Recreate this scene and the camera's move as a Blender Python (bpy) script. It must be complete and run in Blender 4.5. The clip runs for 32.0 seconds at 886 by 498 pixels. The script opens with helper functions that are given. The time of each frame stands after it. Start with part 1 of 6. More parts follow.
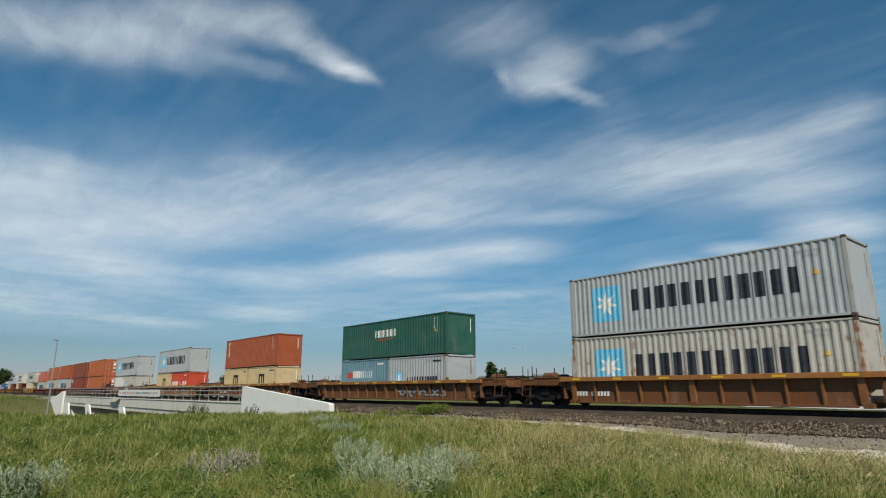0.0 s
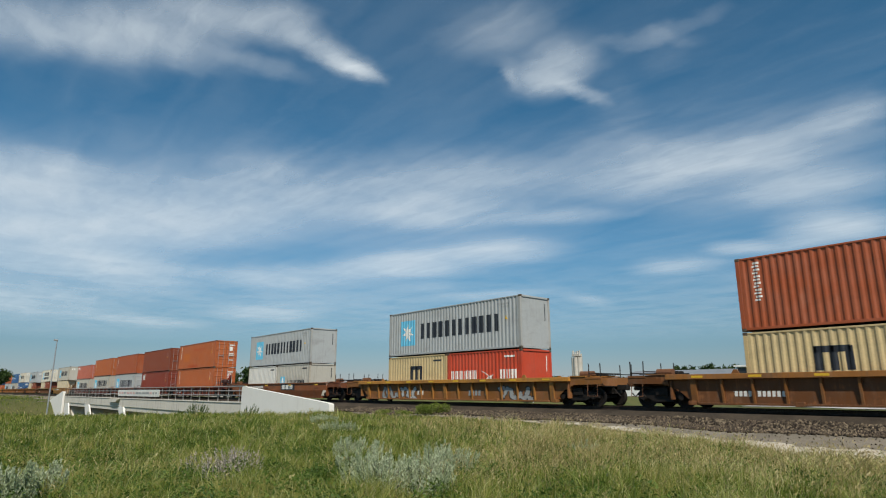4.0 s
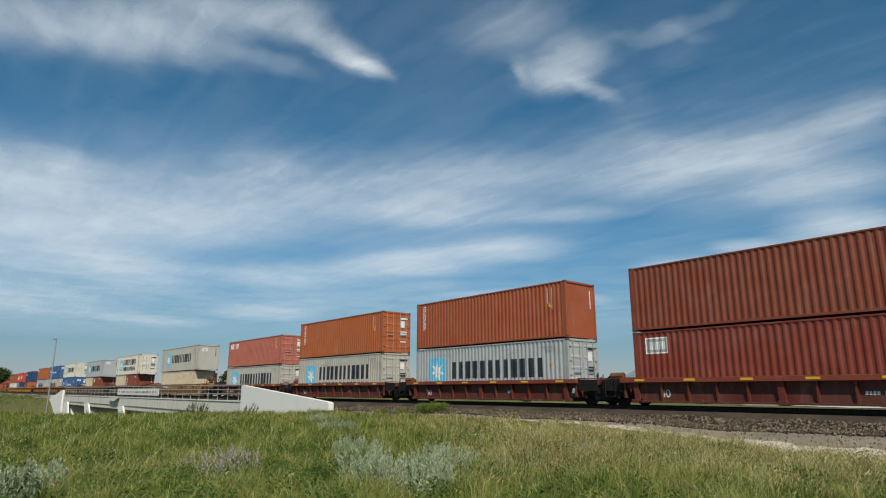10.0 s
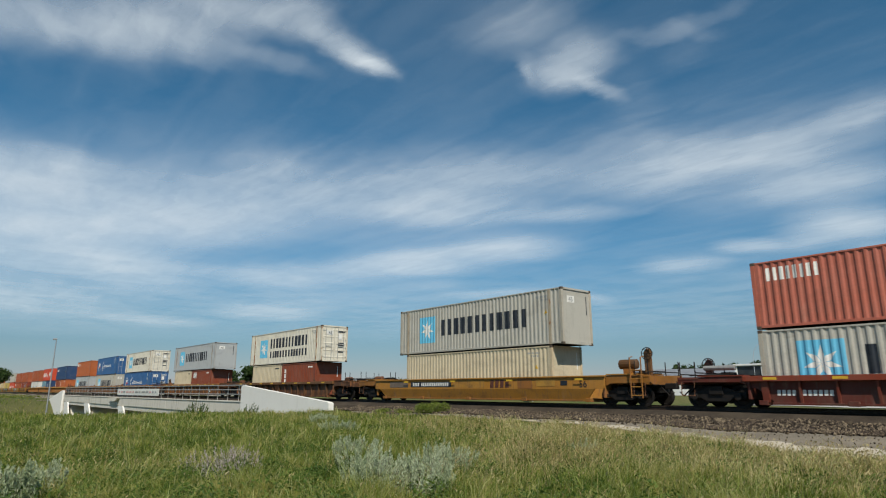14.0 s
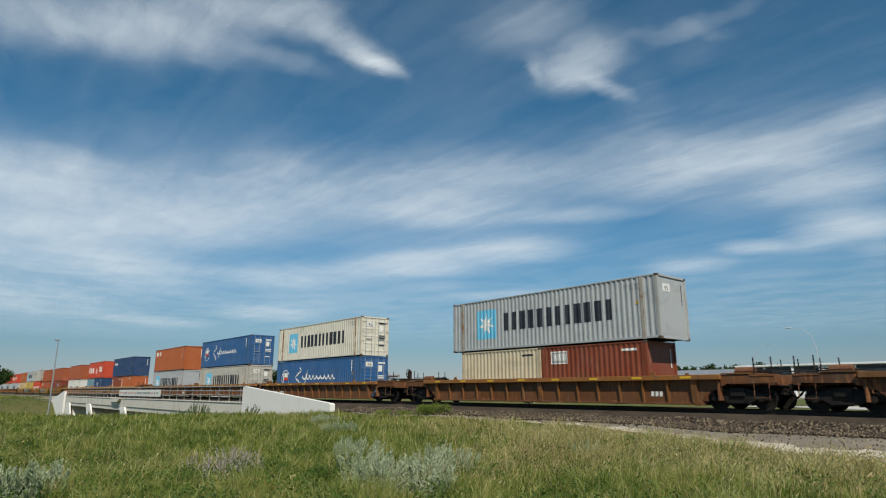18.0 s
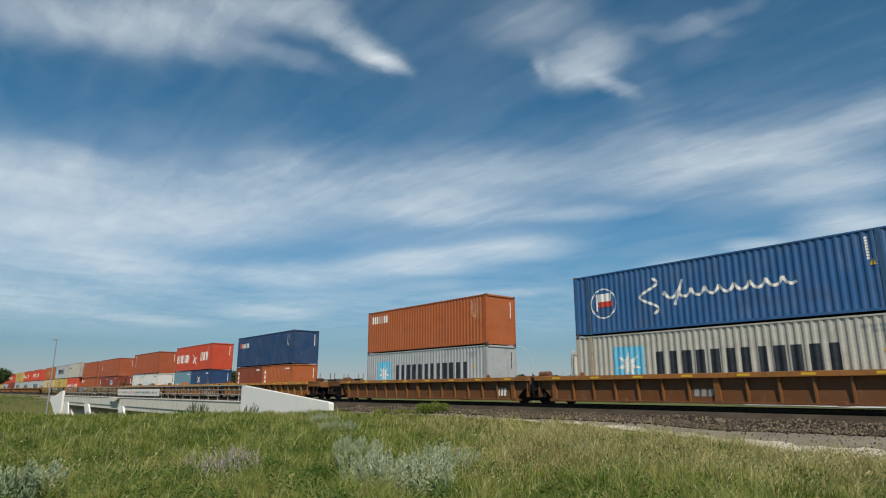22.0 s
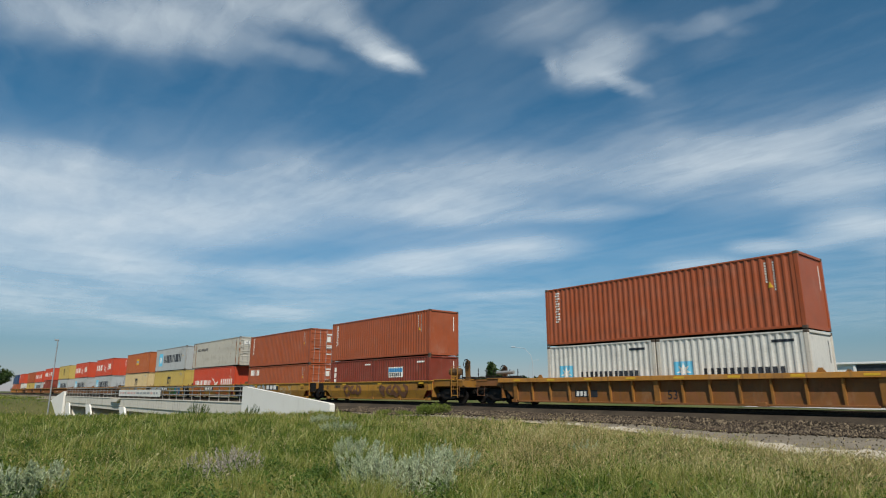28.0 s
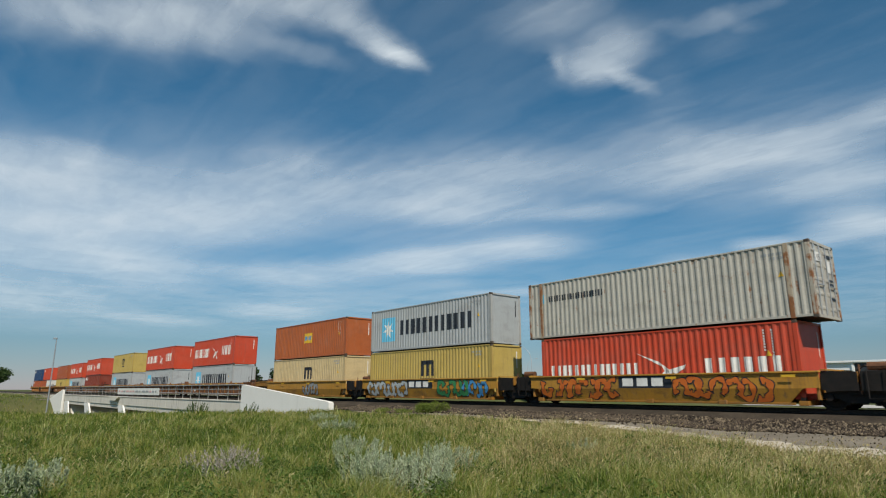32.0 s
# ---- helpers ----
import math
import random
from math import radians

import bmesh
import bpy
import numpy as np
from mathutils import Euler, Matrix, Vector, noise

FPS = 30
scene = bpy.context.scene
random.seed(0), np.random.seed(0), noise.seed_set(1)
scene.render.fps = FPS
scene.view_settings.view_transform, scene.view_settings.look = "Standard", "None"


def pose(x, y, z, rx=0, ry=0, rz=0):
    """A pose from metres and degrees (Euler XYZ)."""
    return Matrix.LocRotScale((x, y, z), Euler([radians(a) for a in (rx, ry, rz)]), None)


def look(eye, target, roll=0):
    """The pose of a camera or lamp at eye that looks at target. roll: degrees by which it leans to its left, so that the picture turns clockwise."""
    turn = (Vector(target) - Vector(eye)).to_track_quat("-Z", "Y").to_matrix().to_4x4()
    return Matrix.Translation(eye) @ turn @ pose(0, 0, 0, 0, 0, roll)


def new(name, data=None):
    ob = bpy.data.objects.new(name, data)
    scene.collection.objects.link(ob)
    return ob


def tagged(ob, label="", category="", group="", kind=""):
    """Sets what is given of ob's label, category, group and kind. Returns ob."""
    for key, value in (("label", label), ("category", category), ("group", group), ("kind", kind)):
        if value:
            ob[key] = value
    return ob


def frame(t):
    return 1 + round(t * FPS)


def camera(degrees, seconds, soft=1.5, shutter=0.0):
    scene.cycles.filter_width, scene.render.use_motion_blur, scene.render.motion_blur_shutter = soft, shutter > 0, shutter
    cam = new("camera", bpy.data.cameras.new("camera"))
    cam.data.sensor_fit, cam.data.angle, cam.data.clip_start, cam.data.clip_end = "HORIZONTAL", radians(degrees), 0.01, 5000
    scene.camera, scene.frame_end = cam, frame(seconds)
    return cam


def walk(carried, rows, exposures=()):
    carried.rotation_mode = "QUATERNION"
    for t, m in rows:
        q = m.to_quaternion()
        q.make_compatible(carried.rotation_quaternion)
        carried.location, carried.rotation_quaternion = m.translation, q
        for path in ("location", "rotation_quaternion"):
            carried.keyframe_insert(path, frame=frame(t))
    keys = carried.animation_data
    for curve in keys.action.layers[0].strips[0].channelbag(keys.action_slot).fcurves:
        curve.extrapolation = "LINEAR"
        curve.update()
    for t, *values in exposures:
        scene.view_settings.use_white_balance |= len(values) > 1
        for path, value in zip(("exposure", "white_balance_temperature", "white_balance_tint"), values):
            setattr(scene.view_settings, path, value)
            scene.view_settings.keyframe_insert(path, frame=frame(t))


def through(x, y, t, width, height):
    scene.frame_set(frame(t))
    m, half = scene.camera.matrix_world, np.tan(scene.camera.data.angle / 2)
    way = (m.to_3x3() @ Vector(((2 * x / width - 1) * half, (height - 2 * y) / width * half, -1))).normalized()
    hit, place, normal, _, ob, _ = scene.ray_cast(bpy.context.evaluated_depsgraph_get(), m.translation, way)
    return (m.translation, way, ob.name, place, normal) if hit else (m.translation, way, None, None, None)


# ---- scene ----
YF = 24.24            # the near face of the containers
YC = YF + 1.22        # the middle of the track
EYE = (0.0, 0.0, 0.78)  # z = 0 is a hand below the rail heads
PITCH, YAW, ROLL = 13.07, -49.83, 0.0

# small sways of the held camera: seconds, then pitch, yaw and roll in degrees
SWAY = [
    (0, .116, -.058, .062), (.5, .040, .038, .034), (1, 0, .064, .003), (1.5, -.031, .032, .021), (2, -.002, 0, 0), (2.5, .001, .044, -.005),
    (3, .034, .034, .055), (3.5, .136, -.069, 0), (4.5, .03, .02, 0), (5.5, -.006, .021, .008), (6, .17, -.176, .112), (6.5, .12, -.023, .032),
    (7, .114, -.079, .052), (7.5, .037, .058, .041), (8, -.002, .048, -.003), (8.5, -.068, .021, -.023), (9, -.006, .021, .008),
    (10.5, -.006, .021, .008), (11, -.067, .023, -.02), (11.5, -.002, .065, .004), (12, -.001, .027, -.011), (12.5, .037, .058, .041),
    (13, .001, .027, -.011), (14.5, .001, .024, -.014), (16.5, .003, .042, -.006), (17.5, .002, .028, -.01), (18, .114, -.125, .058),
    (18.5, .111, -.132, .075), (19, .113, -.103, .066), (19.5, .113, -.103, .066), (20, .06, .078, -.031), (20.5, .083, .033, -.038),
    (21, .062, .049, -.019), (21.5, .04, .038, .034), (22, .012, .004, -.033), (22.5, -.006, .021, .008), (23, -.068, .021, -.023),
    (23.5, .118, -.079, .055), (24, .004, .045, -.003), (24.5, -.033, -.039, .039), (25, .094, -.114, .119), (25.5, 0, .003, .003),
    (27.5, .004, .045, -.003), (28, .118, -.097, .048), (28.5, .08, -.062, -.005), (29, .117, -.122, .061), (29.5, .078, -.035, -.019),
    (30, -.002, .048, -.003), (31, -.005, .023, .01), (31.5, 0, 0, 0), (32, -.03, .005, .034)]


def aim(dp, dy, dr):
    p, y = radians(PITCH + dp), radians(YAW + dy)
    way = Vector((math.sin(y) * math.cos(p), math.cos(y) * math.cos(p), math.sin(p)))
    return look(EYE, Vector(EYE) + way * 10, ROLL + dr)


cam = camera(72.22, 32.0, soft=1.1, shutter=0.08)
walk(cam, [(t, aim(a, b, c)) for t, a, b, c in SWAY], exposures=[(0, 0.0), (32, 0.0)])

# ---- daylight ----
SUN = Vector((0.585, -0.355, 0.73)).normalized()
world = bpy.data.worlds.new("sky")
scene.world = world
world.use_nodes = True
wn = world.node_tree.nodes
sky = wn.new("ShaderNodeTexSky")
sky.sky_type, sky.sun_disc = "NISHITA", False
sky.sun_elevation, sky.sun_rotation = math.asin(SUN.z), math.atan2(SUN.x, SUN.y)
sky.air_density, sky.dust_density, sky.ozone_density = 1.0, 0.05, 1.0
wn["Background"].inputs[1].default_value = 0.072


def sky_tint():
    """A clean, cool air: less red, and a grey-blue haze low down in place of the pale yellow."""
    t = world.node_tree
    sep, com = wn.new("ShaderNodeSeparateColor"), wn.new("ShaderNodeCombineColor")
    t.links.new(sky.outputs[0], sep.inputs[0])

    def weigh(r, g, b, k):
        last = None
        for w, s in ((r, 0), (g, 1), (b, 2)):
            m = wn.new("ShaderNodeMath")
            m.operation = "MULTIPLY_ADD"
            m.inputs[1].default_value = w
            t.links.new(sep.outputs[s], m.inputs[0])
            if last:
                t.links.new(last, m.inputs[2])
            else:
                m.inputs[2].default_value = 0
            last = m.outputs[0]
        t.links.new(last, com.inputs[k])
    weigh(0.80, 0.0, -0.135, 0)
    weigh(0.0, 0.96, 0.0, 1)
    weigh(0.40, 0.0, 0.93, 2)
    co, up = wn.new("ShaderNodeTexCoord"), wn.new("ShaderNodeSeparateXYZ")
    t.links.new(co.outputs["Generated"], up.inputs[0])
    low = wn.new("ShaderNodeMapRange")
    low.interpolation_type = "SMOOTHERSTEP"
    t.links.new(up.outputs[2], low.inputs[0])
    low.inputs[1].default_value, low.inputs[2].default_value = -0.06, 0.30
    haze = wn.new("ShaderNodeMix")
    haze.data_type, haze.blend_type = "RGBA", "MIX"
    t.links.new(low.outputs[0], haze.inputs[0])
    haze.inputs[6].default_value, haze.inputs[7].default_value = (0.66, 0.555, 0.50, 1), (0.94, 1.0, 1.04, 1)
    mul = wn.new("ShaderNodeMix")
    mul.data_type, mul.blend_type = "RGBA", "MULTIPLY"
    mul.inputs[0].default_value = 1.0
    t.links.new(com.outputs[0], mul.inputs[6]), t.links.new(haze.outputs[2], mul.inputs[7])
    t.links.new(mul.outputs[2], wn["Background"].inputs[0])


sky_tint()
sun = new("sun", bpy.data.lights.new("sun", "SUN"))
sun.data.energy, sun.data.angle, sun.data.color = 4.9, radians(0.55), (1.0, 0.94, 0.83)
sun.matrix_world = look(SUN * 200, (0, 0, 0))


# ---- materials ----
class Nodes:
    """A small wrapper to write node materials in a few lines."""

    def __init__(self, name):
        self.mat = bpy.data.materials.new(name)
        self.mat.use_nodes = True
        self.t = self.mat.node_tree
        self.bsdf = self.t.nodes["Principled BSDF"]
        self.out = self.t.nodes["Material Output"]

    def put(self, socket, v):
        if hasattr(v, "is_output"):
            self.t.links.new(v, socket)
        elif v is not None:
            socket.default_value = v

    def node(self, kind, **sets):
        n = self.t.nodes.new(kind)
        for k, v in sets.items():
            setattr(n, k, v)
        return n

    def coords(self, which="Object", scale=(1, 1, 1), loc=(0, 0, 0), rot=(0, 0, 0)):
        c = self.node("ShaderNodeTexCoord")
        return self.mapping(c.outputs[which], scale, loc, rot)

    def mapping(self, v, scale=(1, 1, 1), loc=(0, 0, 0), rot=(0, 0, 0), kind="POINT"):
        m = self.node("ShaderNodeMapping", vector_type=kind)
        self.put(m.inputs[0], v)
        m.inputs["Scale"].default_value, m.inputs["Location"].default_value = scale, loc
        m.inputs["Rotation"].default_value = [radians(a) for a in rot]
        return m.outputs[0]

    def world_pos(self):
        return self.node("ShaderNodeNewGeometry").outputs["Position"]

    def noise(self, v, scale, detail=4, rough=0.55, dist=0.0, what="Fac"):
        n = self.node("ShaderNodeTexNoise")
        self.put(n.inputs["Vector"], v)
        n.inputs["Scale"].default_value, n.inputs["Detail"].default_value = scale, detail
        n.inputs["Roughness"].default_value, n.inputs["Distortion"].default_value = rough, dist
        return n.outputs[what]

    def ramp(self, v, a, b, lo=0.0, hi=1.0):
        n = self.node("ShaderNodeMapRange", interpolation_type="SMOOTHSTEP")
        self.put(n.inputs[0], v)
        for i, k in enumerate((a, b, lo, hi)):
            self.put(n.inputs[i + 1], k)
        return n.outputs[0]

    def math(self, op, a, b=None, clamp=False):
        n = self.node("ShaderNodeMath", operation=op, use_clamp=clamp)
        self.put(n.inputs[0], a), self.put(n.inputs[1], b)
        return n.outputs[0]

    def mix(self, f, a, b, kind="MIX"):
        n = self.node("ShaderNodeMix", data_type="RGBA", blend_type=kind)
        self.put(n.inputs[0], f), self.put(n.inputs[6], a), self.put(n.inputs[7], b)
        return n.outputs[2]

    def bump(self, h, strength=0.3, dist=0.02):
        n = self.node("ShaderNodeBump")
        n.inputs["Strength"].default_value, n.inputs["Distance"].default_value = strength, dist
        self.put(n.inputs["Height"], h)
        self.put(self.bsdf.inputs["Normal"], n.outputs[0])

    def done(self, colour=None, rough=None, metal=None, spec=None):
        self.put(self.bsdf.inputs["Base Color"], colour)
        self.put(self.bsdf.inputs["Roughness"], rough)
        self.put(self.bsdf.inputs["Metallic"], metal)
        self.put(self.bsdf.inputs["Specular IOR Level"], spec)
        return self.mat


def rgb(r, g, b):
    return (r, g, b, 1.0)


def steel_paint(name, rust_scale=1.0, streaks=0.30, rough=0.45, dusty=0.07, grime=0.22):
    """Painted steel: the object's own colour, weather streaks and rust, the amount of rust from its alpha."""
    n = Nodes(name)
    info = n.node("ShaderNodeObjectInfo")
    p = n.coords()
    shift = n.node("ShaderNodeVectorMath", operation="ADD")
    n.put(shift.inputs[0], p)
    r3 = n.node("ShaderNodeCombineXYZ")
    n.put(r3.inputs[0], n.math("MULTIPLY", info.outputs["Random"], 37.0))
    n.put(r3.inputs[2], n.math("MULTIPLY", info.outputs["Random"], 11.0))
    n.put(shift.inputs[1], r3.outputs[0])
    p = shift.outputs[0]
    fade = n.noise(p, 0.9, 5, 0.6)
    fine = n.noise(p, 14, 4, 0.6)
    run = n.noise(n.mapping(p, (5.0, 5.0, 0.32)), 1.6, 4, 0.6)
    col = n.mix(n.ramp(fade, 0.3, 0.75, 0.0, dusty), info.outputs["Color"], rgb(0.42, 0.38, 0.33))
    col = n.mix(n.ramp(run, 0.52, 0.78, 0.0, streaks), col, rgb(0.10, 0.075, 0.055))
    col = n.mix(n.ramp(fine, 0.35, 0.8, 0.0, 0.16), col, rgb(0.06, 0.05, 0.045))
    blotch = n.noise(n.mapping(p, (0.8, 0.8, 1.6)), 0.75, 6, 0.66, 0.4)
    col = n.mix(n.ramp(blotch, 0.46, 0.72, 0.0, grime), col, rgb(0.075, 0.045, 0.028))
    pale = n.noise(n.mapping(p, (1.3, 1.3, 0.5)), 1.1, 5, 0.6)
    col = n.mix(n.ramp(pale, 0.55, 0.80, 0.0, 0.30), col, n.mix(0.55, info.outputs["Color"], rgb(0.50, 0.42, 0.33)))
    amount = n.math("SUBTRACT", 0.86, n.math("MULTIPLY", info.outputs["Alpha"], 0.42))
    spots = n.math("ADD", n.math("MULTIPLY", n.noise(p, 2.1 * rust_scale, 8, 0.68), 0.62), n.math("MULTIPLY", run, 0.38))
    rust = n.ramp(spots, amount, n.math("ADD", amount, 0.1))
    col = n.mix(rust, col, n.mix(fine, rgb(0.16, 0.06, 0.025), rgb(0.30, 0.13, 0.05)))
    n.bump(n.math("ADD", n.math("MULTIPLY", fade, 0.8), n.math("MULTIPLY", spots, 0.6)), 0.25, 0.012)
    return n.done(col, n.math("ADD", rough, n.math("MULTIPLY", rust, 0.35)), 0.0, 0.35)


def plain(name, a, b, scale=6.0, rough=0.7, metal=0.0, bump=0.2, depth=0.01, stretch=(1, 1, 1), fine=30.0):
    """Two tones mixed by noise at two scales, with a little relief."""
    n = Nodes(name)
    p = n.coords(scale=stretch)
    big, small = n.noise(p, scale, 5), n.noise(p, fine, 4)
    col = n.mix(n.ramp(n.math("ADD", n.math("MULTIPLY", big, 0.65), n.math("MULTIPLY", small, 0.35)), 0.32, 0.68), rgb(*a), rgb(*b))
    n.bump(small, bump, depth)
    return n.done(col, rough, metal, 0.35)


def leaf_mat(name, tones, through=0.35, patchy=0.38, rough=0.55):
    """Leaves or blades: tones from dark to light, one by one, patches by place, some light through them."""
    n = Nodes(name)
    geo = n.node("ShaderNodeNewGeometry")
    ramp = n.node("ShaderNodeValToRGB")
    patch = n.math("ADD", n.math("MULTIPLY", n.noise(geo.outputs["Position"], 0.35, 3), 0.5), n.math("MULTIPLY", n.noise(geo.outputs["Position"], 2.4, 2), 0.5))
    f = n.math("ADD", n.math("MULTIPLY", geo.outputs["Random Per Island"], 1 - patchy), n.math("MULTIPLY", n.ramp(patch, 0.40, 0.60), patchy))
    n.put(ramp.inputs[0], f)
    els = ramp.color_ramp.elements
    while len(els) < len(tones):
        els.new(0.5)
    for i, c in enumerate(tones):
        els[i].position, els[i].color = i / (len(tones) - 1), rgb(*c)
    n.done(ramp.outputs[0], rough, 0.0, 0.25)
    t = n.node("ShaderNodeBsdfTranslucent")
    n.put(t.inputs[0], ramp.outputs[0])
    m = n.node("ShaderNodeMixShader")
    m.inputs[0].default_value = through
    n.put(m.inputs[1], n.bsdf.outputs[0]), n.put(m.inputs[2], t.outputs[0])
    n.put(n.out.inputs[0], m.outputs[0])
    return n.mat


BOX_PAINT = steel_paint("container_paint")
CAR_PAINT = steel_paint("car_paint", 0.8, 0.62, 0.6, 0.05, 0.5)
MARK = plain("marking_paint", (0.78, 0.77, 0.72), (0.62, 0.60, 0.55), 3, 0.55, bump=0.05)
NAVY = plain("dark_lettering_paint", (0.012, 0.016, 0.025), (0.03, 0.034, 0.04), 3, 0.5, bump=0.05)
SKYBLUE = plain("pale_blue_paint", (0.10, 0.42, 0.62), (0.16, 0.48, 0.66), 2, 0.5, bump=0.05)
YELLOW = plain("yellow_marking_paint", (0.72, 0.44, 0.03), (0.55, 0.32, 0.03), 5, 0.5, bump=0.05)
REDMARK = plain("red_marking_paint", (0.55, 0.05, 0.02), (0.42, 0.05, 0.03), 5, 0.5, bump=0.05)
ORANGEMARK = plain("orange_marking_paint", (0.60, 0.16, 0.02), (0.46, 0.10, 0.02), 2, 0.5, bump=0.05)
GREENMARK = plain("green_marking_paint", (0.05, 0.26, 0.09), (0.03, 0.16, 0.06), 2, 0.5, bump=0.05)
BLUEMARK = plain("blue_marking_paint", (0.05, 0.20, 0.42), (0.08, 0.28, 0.5), 2, 0.5, bump=0.05)
PALERED = plain("faded_red_paint", (0.55, 0.30, 0.27), (0.62, 0.38, 0.34), 2, 0.6, bump=0.05)
PALEGREY = plain("silver_spray_paint", (0.46, 0.48, 0.47), (0.34, 0.36, 0.36), 2, 0.5, bump=0.05)
DARKRED = plain("dark_red_spray_paint", (0.085, 0.030, 0.022), (0.13, 0.05, 0.03), 2, 0.6, bump=0.05)
PURPLE = plain("faded_purple_spray_paint", (0.135, 0.060, 0.040), (0.20, 0.095, 0.045), 2, 0.6, bump=0.05)
FAINT = plain("faint_silver_spray_paint", (0.40, 0.36, 0.24), (0.46, 0.40, 0.26), 2, 0.6, bump=0.05)
BROWNISH = plain("brown_cover_paint", (0.13, 0.06, 0.022), (0.19, 0.09, 0.03), 2, 0.6, bump=0.05)
PATCH = plain("touched_up_paint", (0.33, 0.06, 0.02), (0.40, 0.085, 0.02), 1.2, 0.5, bump=0.05)
PATCHPALE = plain("paler_touched_up_paint", (0.44, 0.125, 0.022), (0.41, 0.105, 0.022), 1.2, 0.5, bump=0.05)
GREYMARK = plain("grey_marking_paint", (0.34, 0.35, 0.34), (0.22, 0.23, 0.23), 2, 0.55, bump=0.05)
GREASE = plain("greasy_dark_steel", (0.006, 0.0055, 0.005), (0.018, 0.013, 0.010), 4, 0.7, 0.1)
RUSTY = plain("rusty_steel", (0.10, 0.045, 0.022), (0.20, 0.09, 0.045), 5, 0.8, 0.1)
RAILSTEEL = plain("rail_steel", (0.022, 0.015, 0.011), (0.055, 0.036, 0.026), 8, 0.55, 0.3)
CASTING = plain("corner_casting_steel", (0.05, 0.045, 0.04), (0.13, 0.09, 0.06), 9, 0.65, 0.2)
GALV = plain("galvanised_steel", (0.34, 0.35, 0.36), (0.46, 0.47, 0.47), 7, 0.45, 0.6)
LAMPGREY = plain("grey_lamp_paint", (0.36, 0.39, 0.42), (0.43, 0.46, 0.49), 2, 0.5)
PIPE = plain("weathered_pipe", (0.30, 0.29, 0.27), (0.42, 0.41, 0.38), 6, 0.5, 0.4)
TIE = plain("creosoted_timber", (0.035, 0.027, 0.02), (0.085, 0.065, 0.05), 4, 0.9, bump=0.5, stretch=(6, 1, 1))
WHITEWALL = plain("white_wall_paint", (0.74, 0.73, 0.70), (0.82, 0.81, 0.78), 0.4, 0.7)
DARKGLASS = plain("dark_window_glass", (0.02, 0.024, 0.03), (0.05, 0.055, 0.06), 0.5, 0.12)
GREYROOF = plain("grey_metal_roof", (0.24, 0.25, 0.26), (0.33, 0.34, 0.35), 0.6, 0.45, 0.4)
SILO = plain("pale_concrete_silo", (0.40, 0.37, 0.32), (0.52, 0.48, 0.42), 0.5, 0.85)
BARK = plain("bark", (0.06, 0.045, 0.035), (0.13, 0.10, 0.08), 5, 0.9, bump=0.6, stretch=(1, 1, 0.2))


def concrete(name, a, b, stain):
    n = Nodes(name)
    p = n.coords()
    run = n.noise(n.mapping(p, (1.6, 1.6, 0.16)), 1.3, 5, 0.65)
    grain = n.noise(p, 22, 5, 0.7)
    col = n.mix(n.noise(p, 0.5, 4), rgb(*a), rgb(*b))
    col = n.mix(n.ramp(run, 0.50, 0.80, 0, stain), col, rgb(0.16, 0.13, 0.10))
    col = n.mix(n.ramp(grain, 0.3, 0.8, 0, 0.14), col, rgb(0.2, 0.18, 0.15))
    n.bump(grain, 0.25, 0.01)
    return n.done(col, 0.85, 0, 0.3)


WALLCON = concrete("white_painted_concrete", (0.74, 0.72, 0.66), (0.82, 0.80, 0.75), 0.12)
BEAMCON = concrete("weathered_concrete", (0.58, 0.54, 0.46), (0.69, 0.65, 0.56), 0.60)


def ground_mat():
    n = Nodes("meadow_soil")
    p = n.world_pos()
    big, mid, fine = n.noise(p, 0.06, 4), n.noise(p, 0.7, 5, 0.65), n.noise(p, 9, 5, 0.7)
    col = n.mix(n.ramp(big, 0.35, 0.65), rgb(0.065, 0.092, 0.022), rgb(0.13, 0.125, 0.046))
    col = n.mix(n.ramp(mid, 0.35, 0.7), col, rgb(0.115, 0.11, 0.044))
    col = n.mix(n.ramp(fine, 0.4, 0.75, 0, 0.7), col, rgb(0.03, 0.045, 0.014))
    n.bump(n.math("ADD", mid, fine), 0.9, 0.08)
    return n.done(col, 0.95, 0, 0.15)


def gravel_mat(name, a, b, c, scale):
    n = Nodes(name)
    p = n.world_pos()
    v = n.node("ShaderNodeTexVoronoi")
    n.put(v.inputs["Vector"], p)
    v.inputs["Scale"].default_value = scale
    col = n.mix(n.ramp(n.noise(p, 0.5, 5, 0.65), 0.35, 0.65), rgb(*a), rgb(*b))
    col = n.mix(n.math("MULTIPLY", v.outputs["Color"], 0.45), col, rgb(*c))
    n.bump(v.outputs["Distance"], 0.8, 0.03)
    return n.done(col, 0.95, 0, 0.2)


def stone_mat():
    n = Nodes("ballast_stone")
    geo = n.node("ShaderNodeNewGeometry")
    col = n.mix(n.math("POWER", geo.outputs["Random Per Island"], 2.2), rgb(0.014, 0.010, 0.007), rgb(0.25, 0.195, 0.13))
    col = n.mix(n.ramp(n.noise(geo.outputs["Position"], 0.8, 3), 0.4, 0.7, 0, 0.5), col, rgb(0.06, 0.042, 0.032))
    return n.done(col, 0.9, 0, 0.25)


